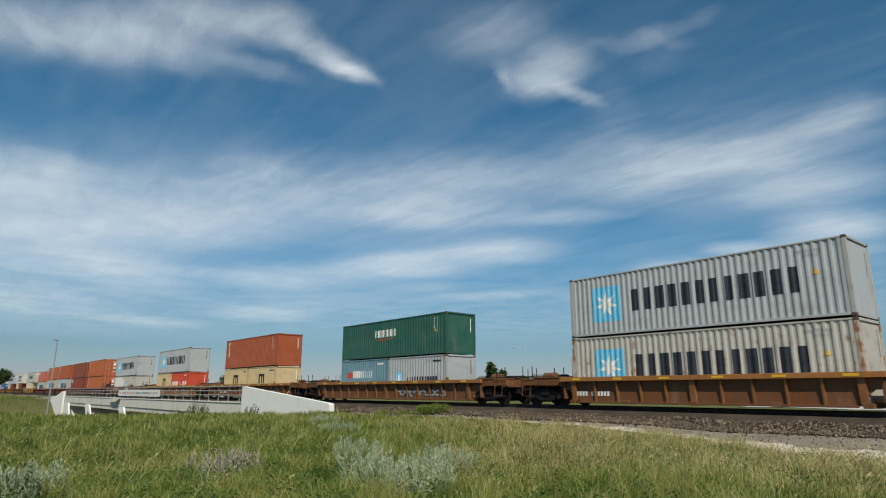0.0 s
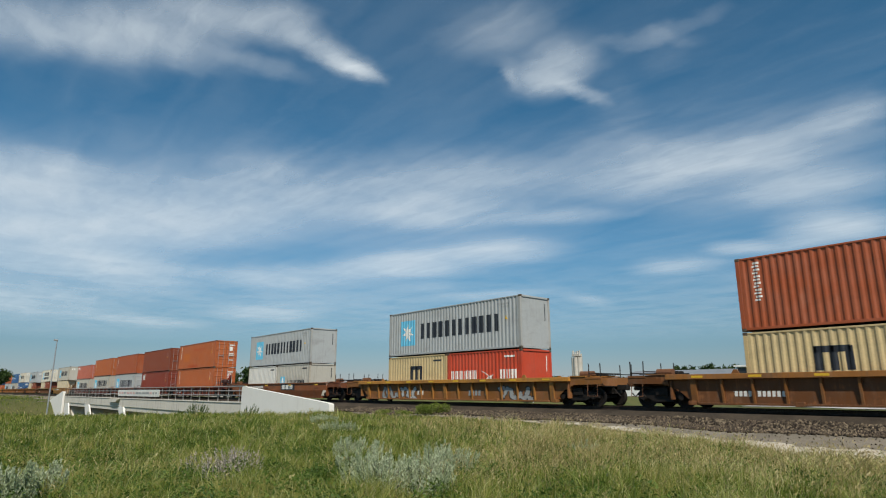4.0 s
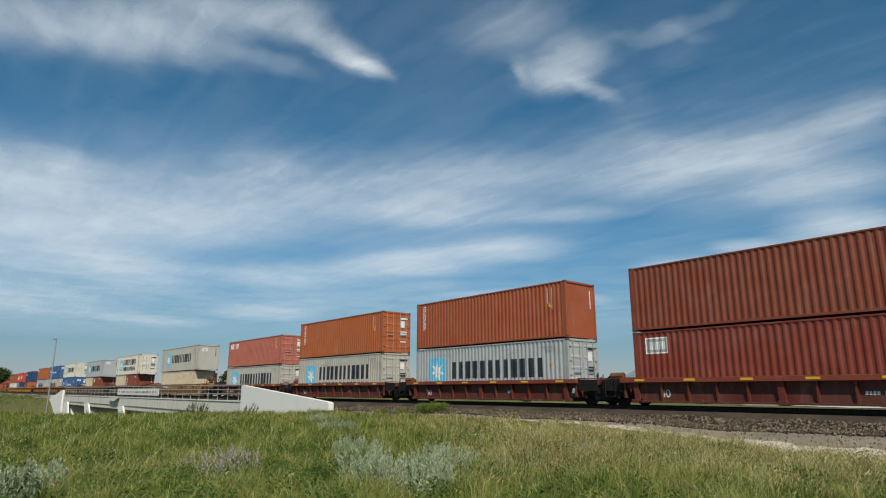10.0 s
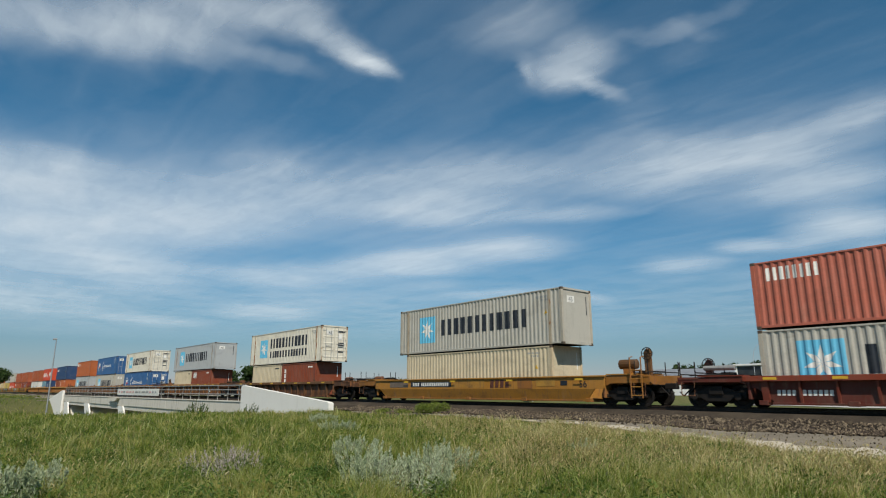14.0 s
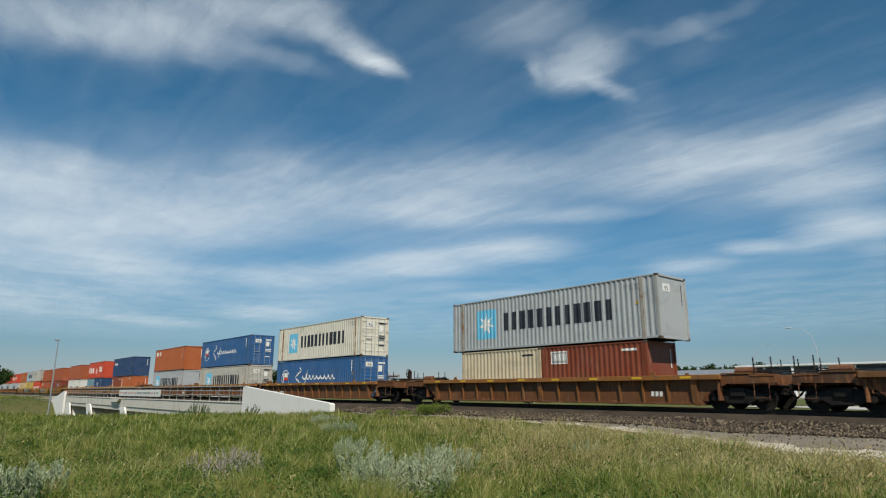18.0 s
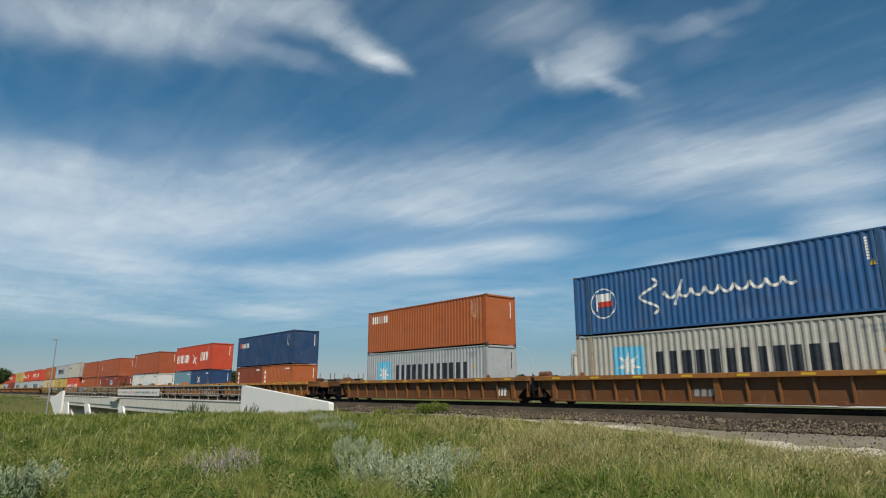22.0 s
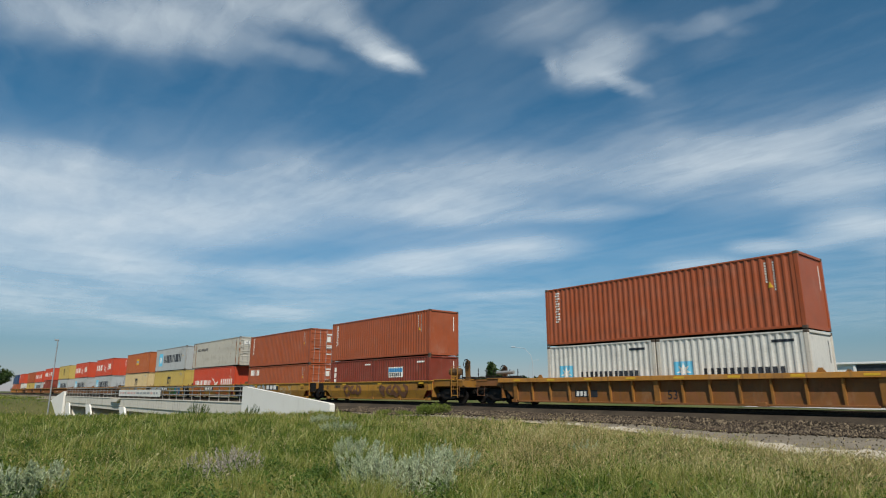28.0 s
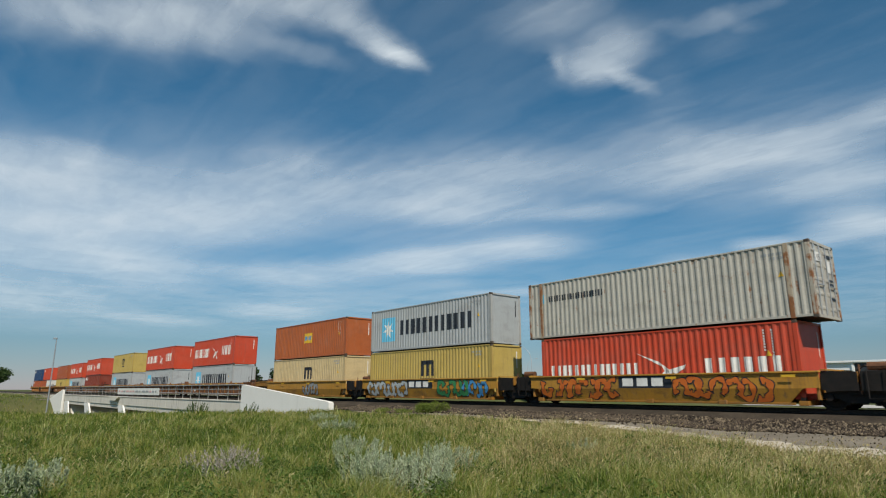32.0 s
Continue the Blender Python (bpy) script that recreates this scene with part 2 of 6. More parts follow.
SOIL = ground_mat()
DIRT = gravel_mat("dirt_track", (0.185, 0.160, 0.122), (0.27, 0.235, 0.18), (0.13, 0.11, 0.085), 18)
SAND = gravel_mat("pale_sand", (0.48, 0.42, 0.33), (0.60, 0.54, 0.43), (0.44, 0.38, 0.29), 24)
BALLAST = gravel_mat("ballast_bed", (0.045, 0.035, 0.025), (0.085, 0.066, 0.046), (0.02, 0.016, 0.014), 22)
STONE = stone_mat()
ROADMAT = gravel_mat("pale_road", (0.42, 0.40, 0.36), (0.5, 0.47, 0.42), (0.33, 0.30, 0.27), 6)
GRASS = leaf_mat("grass_blades", [(0.028, 0.060, 0.008), (0.088, 0.148, 0.016), (0.190, 0.240, 0.034), (0.34, 0.33, 0.085), (0.52, 0.46, 0.19)], 0.42, 0.55)
STRAW = leaf_mat("dry_seed_heads", [(0.27, 0.20, 0.075), (0.50, 0.40, 0.18), (0.72, 0.62, 0.34)], 0.3)
FOXTAIL = leaf_mat("foxtail_blades", [(0.14, 0.20, 0.03), (0.30, 0.34, 0.09), (0.50, 0.49, 0.22)], 0.45, 0.3)
SAGE = leaf_mat("silver_leaves", [(0.18, 0.245, 0.11), (0.40, 0.455, 0.275), (0.60, 0.64, 0.45)], 0.35)
WEED = leaf_mat("weed_leaves", [(0.035, 0.075, 0.012), (0.085, 0.145, 0.024), (0.165, 0.23, 0.045)], 0.4)
LEAFY = leaf_mat("bright_bush_leaves", [(0.08, 0.12, 0.02), (0.17, 0.22, 0.035), (0.29, 0.33, 0.08)], 0.4)
BUSH = leaf_mat("bush_leaves", [(0.035, 0.075, 0.012), (0.07, 0.125, 0.02), (0.11, 0.16, 0.035)], 0.35)
FLOWER = leaf_mat("pale_flowers", [(0.18, 0.20, 0.08), (0.48, 0.40, 0.38), (0.62, 0.56, 0.53)], 0.2)
TREELEAF = leaf_mat("tree_leaves", [(0.018, 0.040, 0.010), (0.035, 0.065, 0.015), (0.055, 0.09, 0.022)], 0.3)


# ---- cloud sheet: strokes are (x, y, half length, half width, turn, weight) on the sheet, 300 m up ----
CLOUDS = [
    (-579, 17, 168, 78, 58.6, 0.26),
    (-574, 66, 80, 60, 69.5, 0.18),
    (-511, 116, 95, 83, 73.3, 0.26),
    (-532, 139, 62, 49, 79.0, 0.14),
    (-456, 136, 65, 65, 88.9, 0.36),
    (-448, 194, 58, 42, 90.6, 0.44),
    (-458, 255, 70, 32, 102.6, 0.60),
    (-462, 277, 45, 18, 103.0, 0.40),
    (-514, 201, 63, 27, 84.8, 0.20),
    (-415, 185, 35, 30, 70.0, 0.20),
    (-325, 339, 72, 69, 89.6, 0.26),
    (-344, 419, 53, 80, 57.3, 0.50),
    (-360, 437, 43, 35, 40.0, 0.30),
    (-352, 475, 56, 18, 95.8, 0.45),
    (-374, 395, 44, 12, 123.8, 0.22),
    (-345, 521, 42, 123, 26.0, 0.08),
    (-255, 439, 28, 20, 23.1, 0.16),
    (-233, 441, 25, 18, 7.1, 0.11),
    (-203, 446, 26, 18, 7.0, 0.10),
    (-234, 462, 28, 15, 78.7, 0.10),
    (-276, 418, 22, 12, 43.9, 0.10),
    (-264, 478, 32, 41, 26.5, 0.06),
    (-1018, 32, 218, 186, 67.0, 0.27),
    (-1224, 103, 371, 444, 58.3, 0.32),
    (-931, 113, 84, 87, 124.1, 0.20),
    (-886, 383, 265, 271, 64.2, 0.32),
    (-1160, 367, 264, 264, 43.9, 0.31),
    (-1565, 104, 462, 449, 45.6, 0.32),
    (-642, 544, 213, 153, 46.5, 0.29),
    (-792, 636, 195, 152, 38.6, 0.34),
    (-451, 712, 142, 193, 19.0, 0.29),
    (-356, 771, 167, 133, 64.6, 0.29),
    (-262, 790, 143, 200, 18.2, 0.22),
    (-315, 991, 161, 144, 41.9, 0.38),
    (-190, 742, 61, 85, 37.0, 0.22),
    (-654, 824, 158, 76, 38.1, 0.26),
    (-768, 323, 85, 69, 42.2, 0.14),
    (-1531, 708, 304, 262, 24.1, 0.34),
    (-1201, 872, 299, 240, 33.8, 0.54),
    (-918, 958, 178, 197, 26.7, 0.40),
    (-994, 850, 291, 98, 22.3, 0.22),
    (-2319, 1003, 297, 396, 59.0, 0.34),
    (-2904, 750, 294, 453, 38.3, 0.32),
    (-2540, 166, 555, 795, 67.9, 0.30),
    (-1710, 371, 255, 466, 72.8, 0.23),
    (-1424, 1332, 371, 150, 25.0, 0.24),
    (-1254, 1699, 88, 256, 20.7, 0.22),
    (-1375, 1105, 175, 137, 28.3, 0.14),
    (-756, 1378, 152, 166, 25.4, 0.36),
    (-573, 1308, 137, 83, 92.9, 0.40),
    (-367, 1269, 132, 237, 1.5, 0.60),
    (-490, 1361, 106, 145, -5.2, 0.30),
    (-394, 1531, 85, 130, -6.1, 0.18),
    (-4131, 509, 1294, 1627, 60.6, 0.22),
    (-1836, 999, 382, 788, 76.5, 0.14),
    (-880, 766, 363, 310, 45.2, 0.16),
    (-682, 603, 345, 271, 45.3, 0.18),
    (-386, 953, 303, 208, 51.5, 0.16),
    (-1067, 251, 641, 421, 51.7, 0.23),
    (-402, 745, 404, 272, 40.9, 0.17),
    (-1849, 267, 729, 768, 53.9, 0.14),
    (-564, 37, 207, 101, 54.9, 0.10),
]


def cloud_mat():
    n = Nodes("high_cloud")
    p = n.coords()
    wn1 = n.node("ShaderNodeTexNoise")
    n.put(wn1.inputs["Vector"], p)
    wn1.inputs["Scale"].default_value, wn1.inputs["Detail"].default_value = 0.011, 5
    off = n.node("ShaderNodeVectorMath", operation="MULTIPLY_ADD")
    n.put(off.inputs[0], wn1.outputs["Color"])
    off.inputs[1].default_value, off.inputs[2].default_value = (38, 38, 0), (-19, -19, 0)
    wn2 = n.node("ShaderNodeTexNoise")
    n.put(wn2.inputs["Vector"], p)
    wn2.inputs["Scale"].default_value, wn2.inputs["Detail"].default_value = 0.045, 6
    off2 = n.node("ShaderNodeVectorMath", operation="MULTIPLY_ADD")
    n.put(off2.inputs[0], wn2.outputs["Color"])
    off2.inputs[1].default_value, off2.inputs[2].default_value = (16, 16, 0), (-8, -8, 0)
    add0 = n.node("ShaderNodeVectorMath", operation="ADD")
    n.put(add0.inputs[0], off.outputs[0]), n.put(add0.inputs[1], off2.outputs[0])
    add = n.node("ShaderNodeVectorMath", operation="ADD")
    n.put(add.inputs[0], p), n.put(add.inputs[1], add0.outputs[0])
    q = add.outputs[0]
    total = None
    for x, y, a, b, turn, weight in CLOUDS:
        m = n.mapping(q, (a, b, 400), (x, y, 0), (0, 0, turn), "TEXTURE")
        g = n.node("ShaderNodeTexGradient", gradient_type="SPHERICAL")
        n.put(g.inputs[0], m)
        s = n.math("MULTIPLY", n.ramp(g.outputs["Fac"], 0.0, 0.9), weight)
        total = s if total is None else n.math("ADD", total, s)
    fibre = n.noise(n.mapping(q, (0.30, 1.5, 1), rot=(0, 0, -35)), 0.013, 6, 0.50, 0.8)
    puffs = n.noise(q, 0.008, 6, 0.50, 0.4)
    veil = n.math("MULTIPLY", n.ramp(n.math("ADD", n.math("MULTIPLY", n.noise(p, 0.0022, 7, 0.60), 0.6), n.math("MULTIPLY", fibre, 0.4)), 0.36, 0.70), 0.085)
    comb = n.noise(n.mapping(q, (0.45, 1.3, 1), rot=(0, 0, 12)), 0.042, 5, 0.55, 0.5)
    tex = n.math("ADD", n.math("ADD", n.math("MULTIPLY", fibre, 0.5), n.math("MULTIPLY", comb, 0.45)), n.math("MULTIPLY", puffs, 0.95))
    far = n.node("ShaderNodeVectorMath", operation="LENGTH")
    n.put(far.inputs[0], p)
    dens = n.math("MULTIPLY", total, n.ramp(tex, 0.62, 1.28, n.ramp(far.outputs["Value"], 450, 1400, 0.48, 0.80), n.ramp(far.outputs["Value"], 450, 1400, 1.10, 0.98)))
    dens = n.math("ADD", dens, veil)
    dens = n.math("ADD", dens, n.math("MULTIPLY", n.ramp(far.outputs["Value"], 800, 2200), n.ramp(puffs, 0.3, 0.7, 0.06, 0.16)))
    dens = n.math("MULTIPLY", dens, n.ramp(far.outputs["Value"], 2600, 4500, 1, 0))
    alpha = n.math("MINIMUM", dens, 0.92)
    lit = n.node("ShaderNodeBsdfTranslucent")
    lit.inputs[0].default_value = rgb(0.61, 0.645, 0.665)
    clear = n.node("ShaderNodeBsdfTransparent")
    m = n.node("ShaderNodeMixShader")
    n.put(m.inputs[0], alpha), n.put(m.inputs[1], clear.outputs[0]), n.put(m.inputs[2], lit.outputs[0])
    n.put(n.out.inputs[0], m.outputs[0])
    return n.mat


CLOUD = cloud_mat()


# ---- mesh helpers ----
class Build:
    """Collects boxes, prisms and tubes, and turns them into one mesh."""

    def __init__(self):
        self.v, self.f = [], []

    def poly(self, pts, faces):
        k = len(self.v)
        self.v += [tuple(p) for p in pts]
        self.f += [tuple(i + k for i in f) for f in faces]
        return self

    def box(self, x0, y0, z0, x1, y1, z1):
        return self.poly([(x0, y0, z0), (x1, y0, z0), (x1, y1, z0), (x0, y1, z0), (x0, y0, z1), (x1, y0, z1), (x1, y1, z1), (x0, y1, z1)],
                         [(0, 3, 2, 1), (4, 5, 6, 7), (0, 1, 5, 4), (1, 2, 6, 5), (2, 3, 7, 6), (3, 0, 4, 7)])

    def soft(self, x0, y0, z0, x1, y1, z1, c=0.012):
        """A box with its edges taken off."""
        c = min(c, (x1 - x0) / 3, (y1 - y0) / 3, (z1 - z0) / 3)
        def loop(e, z):
            a, b, d, g = x0 + e, x1 - e, y0 + e, y1 - e
            return [(a + c, d, z), (b - c, d, z), (b, d + c, z), (b, g - c, z), (b - c, g, z), (a + c, g, z), (a, g - c, z), (a, d + c, z)]
        pts = loop(c * 0.6, z0) + loop(0, z0 + c) + loop(0, z1 - c) + loop(c * 0.6, z1)
        faces = [tuple(range(7, -1, -1)), tuple(range(24, 32))]
        for r in range(3):
            for i in range(8):
                j = (i + 1) % 8
                faces.append((r * 8 + i, r * 8 + j, r * 8 + 8 + j, r * 8 + 8 + i))
        return self.poly(pts, faces)

    def prism(self, outline, axis, a, b):
        """An outline in the two other axes (in order), drawn out along axis from a to b."""
        def at(p, k):
            q = list(p)
            q.insert(axis, k)
            return tuple(q)
        n = len(outline)
        faces = [tuple(range(n)), tuple(range(2 * n - 1, n - 1, -1))]
        faces += [(i, i + n, (i + 1) % n + n, (i + 1) % n) for i in range(n)]
        return self.poly([at(p, a) for p in outline] + [at(p, b) for p in outline], faces)

    def tube(self, path, r, sides=8):
        """A round bar along a path of points."""
        pts = [Vector(p) for p in path]
        k0 = len(self.v)
        for i, p in enumerate(pts):
            d = (pts[min(i + 1, len(pts) - 1)] - pts[max(i - 1, 0)]).normalized()
            u = d.cross(Vector((0, 0, 1)) if abs(d.z) < 0.9 else Vector((1, 0, 0))).normalized()
            w = d.cross(u)
            rr = r[i] if isinstance(r, (list, tuple)) else r
            self.v += [tuple(p + (u * math.cos(2 * math.pi * s / sides) + w * math.sin(2 * math.pi * s / sides)) * rr) for s in range(sides)]
        for i in range(len(pts) - 1):
            for s in range(sides):
                a, b = k0 + i * sides + s, k0 + i * sides + (s + 1) % sides
                self.f.append((a, b, b + sides, a + sides))
        self.f.append(tuple(range(k0, k0 + sides)))
        self.f.append(tuple(range(len(self.v) - 1, len(self.v) - 1 - sides, -1)))
        return self

    def mesh(self, name, smooth=False, weld=False):
        me = bpy.data.meshes.new(name)
        me.from_pydata(self.v, [], self.f)
        bm = bmesh.new()
        bm.from_mesh(me)
        if weld:
            bmesh.ops.remove_doubles(bm, verts=bm.verts, dist=0.0005)
        bmesh.ops.recalc_face_normals(bm, faces=bm.faces)
        bm.to_mesh(me)
        bm.free()
        if smooth:
            me.shade_smooth()
        return me


def part(name, mesh, material, parent=None, label="", colour=None, at=(0, 0, 0), kind=""):
    """Links a mesh (or a Build) as one object under its thing; alike parts share one mesh."""
    me = mesh.mesh(name) if isinstance(mesh, Build) else mesh
    if not me.materials:
        me.materials.append(material)
    ob = new(name, me)
    if me.materials[0] != material:
        ob.material_slots[0].link = "OBJECT"
        ob.material_slots[0].material = material
    ob.parent, ob.location = parent, at
    if colour:
        ob.color = colour
    if label or kind:
        tagged(ob, label, kind=kind)
    return ob


def thing(name, label, category, group="", kind="", at=(0, 0, 0)):
    ob = tagged(new(name), label, category, group, kind)
    ob.location = at
    return ob


def cloud_mesh(name, verts, faces, material, sides):
    """One mesh from number arrays: verts (n, 3), faces (m, sides)."""
    me = bpy.data.meshes.new(name)
    verts, faces = np.asarray(verts, np.float32), np.asarray(faces, np.int32)
    me.vertices.add(len(verts))
    me.vertices.foreach_set("co", verts.ravel())
    me.loops.add(faces.size)
    me.loops.foreach_set("vertex_index", faces.ravel())
    me.polygons.add(len(faces))
    me.polygons.foreach_set("loop_start", np.arange(0, faces.size, sides, dtype=np.int32))
    me.polygons.foreach_set("loop_total", np.full(len(faces), sides, np.int32))
    me.update(calc_edges=True)
    me.validate()
    me.materials.append(material)
    return me


def step(a, b, x):
    t = np.clip((np.asarray(x, float) - a) / (b - a), 0, 1)
    return t * t * (3 - 2 * t)


# ---- the ground ----
def ground_z(x, y):
    """The height of the ground: a flat verge, a rise towards the viewer, the creek's valley under the bridge, the track's bank."""
    x, y = np.asarray(x, float), np.asarray(y, float)
    brink = -37 - np.clip(20.5 - y, -12, 30) * 0.62
    dip = step(brink, brink - 26, x) * (1 - step(-134, -154, x))
    z = -0.83 - 4.9 * dip * (0.25 + 0.75 * step(2, 15, y)) + 0.15 * np.exp(-(x * x + y * y) / 90)
    bank = step(18.0, 23.0, y) * (1 - step(28.0, 33.0, y)) * np.maximum(step(-152, -160, x), step(-49, -41, x))
    z = z + 0.40 * bank
    z = z + 0.06 * np.sin(x * 0.61 + 1.3) * np.sin(y * 0.47) + 0.05 * np.sin(x * 0.23 + y * 0.31)
    return z


def spread(lo, hi, gap, reach, n):
    """Even steps from lo to hi, then ever longer ones out to reach on both sides."""
    mid = np.arange(lo, hi + gap, gap)
    out = gap * np.cumsum(np.geomspace(1.3, 1, n) ** 0 * np.geomspace(1, (reach / gap) * 0.16, n))
    return np.concatenate([lo - out[::-1], mid, mid[-1] + out])


def make_ground():
    xs, ys = spread(-170, 30, 1.6, 4400, 26), spread(-12, 60, 1.1, 4400, 26)
    gx, gy = np.meshgrid(xs, ys)
    gz = ground_z(gx, gy)
    i = np.arange(gx.size).reshape(gx.shape)
    f = np.stack([i[:-1, :-1], i[:-1, 1:], i[1:, 1:], i[1:, :-1]], -1).reshape(-1, 4)
    me = cloud_mesh("ground", np.stack([gx, gy, gz], -1).reshape(-1, 3), f, SOIL, 4)
    me.shade_smooth()
    tagged(new("ground", me), "green and straw-coloured meadow soil under grass", "ground", kind="structure")


def ribbon(name, label, category, material, x0, x1, near, far, lift, gap=1.0, across=6):
    """A strip along the track that follows the ground, with uneven edges."""
    xs = np.arange(x0, x1 + gap, gap)
    v = []
    for x in xs:
        a, b = near(x), far(x)
        for k in range(across + 1):
            y = a + (b - a) * k / across
            v.append((x, y, float(ground_z(x, y)) + lift))
    n = across + 1
    f = [(i * n + k, (i + 1) * n + k, (i + 1) * n + k + 1, i * n + k + 1) for i in range(len(xs) - 1) for k in range(across)]
    me = cloud_mesh(name, np.array(v), np.array(f), material, 4)
    me.shade_smooth()
    return tagged(new(name, me), label, category, kind="structure")


EDGE_X, EDGE_Y = (-40, 1.2, 5.4, 8.6, 11.8, 16.3, 41), (16.6, 17.0, 17.5, 18.5, 20.0, 20.75, 21.7)  # the grass edge along the track
make_ground()
def ragged(x, k):
    return 0.10 * math.sin(x * 2.3 + k) + 0.07 * math.sin(x * 5.9 + 2 * k) + 0.05 * math.sin(x * 13.7 + 3 * k)


ribbon("dirt_track", "grey-brown gravelly service track beside the ballast", "track", DIRT, -35, 40,
       lambda x: min(22.9, float(np.interp(-x, EDGE_X, EDGE_Y)) - 0.1 + ragged(x, 0)), lambda x: 23.1, 0.015, 0.2)
ribbon("sand_edge", "pale sandy wheel rut along the service track", "track", SAND, -20, 40,
       lambda x: float(np.interp(-x, EDGE_X, EDGE_Y)) - 0.15 + ragged(x, 1), lambda x: float(np.interp(-x, (1, 6, 9.6, 13, 20), (19.6, 19.6, 19.9, 20.7, 21.05))) + 1.6 * ragged(x, 2), 0.022, 0.2, across=3)
ribbon("gravel_bank", "pale gravel bank beside the distant rails", "bank", DIRT, -330, -152, lambda x: 19.0, lambda x: 23.4, 0.05, 4.0)
ribbon("far_road", "pale paved road behind the railway", "road", ROADMAT, -400, 220, lambda x: 66.0, lambda x: 78.0, 0.05, 5.0)

# ---- clouds ----
def make_clouds():
    n, r = 48, 4600
    v = [(0, 0, 0)] + [(r * k / 6 * math.cos(2 * math.pi * i / n), r * k / 6 * math.sin(2 * math.pi * i / n), 0) for k in range(1, 7) for i in range(n)]
    f = [(0, 1 + i, 1 + (i + 1) % n) for i in range(n)]
    for k in range(5):
        a = 1 + k * n
        f += [(a + i, a + n + i, a + n + (i + 1) % n, a + (i + 1) % n) for i in range(n)]
    b = Build().poly(v, f)
    ob = part("cloud_layer", b, CLOUD)
    ob.location = (0, 0, 300)
    return tagged(ob, "thin streaky white cirrus drifting over a blue sky", "clouds", kind="structure")


clouds = make_clouds()

# ---- track ----
RZ = 0.10  # the rail heads
RAILS = (YC - 0.755, YC + 0.755)


def make_track():
    prof = [(-0.075, -0.172), (0.075, -0.172), (0.072, -0.155), (0.014, -0.135), (0.012, -0.05), (0.036, -0.04), (0.036, -0.006), (0.028, 0), (-0.028, 0), (-0.036, -0.006), (-0.036, -0.04), (-0.012, -0.05), (-0.014, -0.135), (-0.072, -0.155)]
    for y in RAILS:
        b = Build()
        b.prism([(y + p, z + RZ) for p, z in prof], 0, -760, 470)
        tagged(part("rail", b, RAILSTEEL), "rust-brown steel rail with a worn bright head", "rail", "rails", "structure")
    for a, b_, toe in ((-760, -153.6, (22.8, -1.0)), (-50.7, -37.0, (22.8, -1.0)), (-37.0, 470, (20.97, -0.81))):
        v = Build()
        v.prism([toe, (23.55, -0.26), (YC - 1.42, -0.066), (YC + 1.2, -0.066), (YC + 2.0, -0.14), (YC + 3.7, -1.0)], 0, a, b_)
        tagged(part("ballast", v, BALLAST), "dark brown crushed-stone ballast shoulder under the rails", "ballast", kind="structure")
    tie = Build().soft(-0.115, -1.3, -0.34, 0.115, 1.3, -0.174).mesh("tie")
    bed = tagged(new("track_ties"), "row of dark creosoted timber ties under the rails", "ties", kind="structure")
    for i in range(190):
        part("tie", tie, TIE, bed, at=(8 - i * 0.55, YC, RZ))
    far = Build()
    for i in range(190, 900):
        x = 8 - i * 0.55
        far.box(x - 0.115, YC - 1.3, -0.34 + RZ, x + 0.115, YC + 1.3, -0.174 + RZ)
    part("distant_ties", far, TIE, bed, kind="stuff")


make_track()


def make_stones():
    rng = np.random.default_rng(5)
    n = 46000
    x = 2 - 50 * rng.random(n) ** 1.2
    u = rng.random(n)
    y = 21.45 + 2.05 * u ** 0.9 + 0.12 * np.sin(x * 1.3)
    y = np.where(rng.random(n) < 0.022, 19.1 + 2.4 * rng.random(n) ** 0.5, y)
    top = np.where(y < 20.97, ground_z(x, y) + 0.03, -0.81 + (y - 20.97) / 2.58 * 0.55)
    top = np.maximum(top, ground_z(x, y) + 0.03)
    keep = (x > -36.8) & (y > np.interp(-x, EDGE_X, EDGE_Y))
    x, y, top = x[keep], y[keep], top[keep]
    n = len(x)
    s = (0.026 + 0.042 * rng.random(n) ** 1.6) * np.where(y < 21.2, 0.5, 1.0)
    base = np.array([(1, 0, 0), (-0.9, 0.3, 0), (0, 1, 0.1), (0.2, -1, 0), (0, 0.1, 0.9), (0, 0, -0.8)])
    p = base[None] * (0.65 + 0.7 * rng.random((n, 6, 1))) * s[:, None, None]
    a = rng.random(n) * 6.28
    c, d = np.cos(a)[:, None], np.sin(a)[:, None]
    q = np.stack([p[..., 0] * c - p[..., 1] * d + x[:, None], p[..., 0] * d + p[..., 1] * c + y[:, None], p[..., 2] + top[:, None] + s[:, None] * 0.3], -1)
    tri = np.array([(0, 2, 4), (2, 1, 4), (1, 3, 4), (3, 0, 4), (2, 0, 5), (1, 2, 5), (3, 1, 5), (0, 3, 5)])
    f = (tri[None] + 6 * np.arange(n)[:, None, None]).reshape(-1, 3)
    tagged(new("ballast_stones", cloud_mesh("ballast_stones", q.reshape(-1, 3), f, STONE, 3)), "loose grey and brown crushed stones on the ballast slope", "stones", kind="stuff")


make_stones()


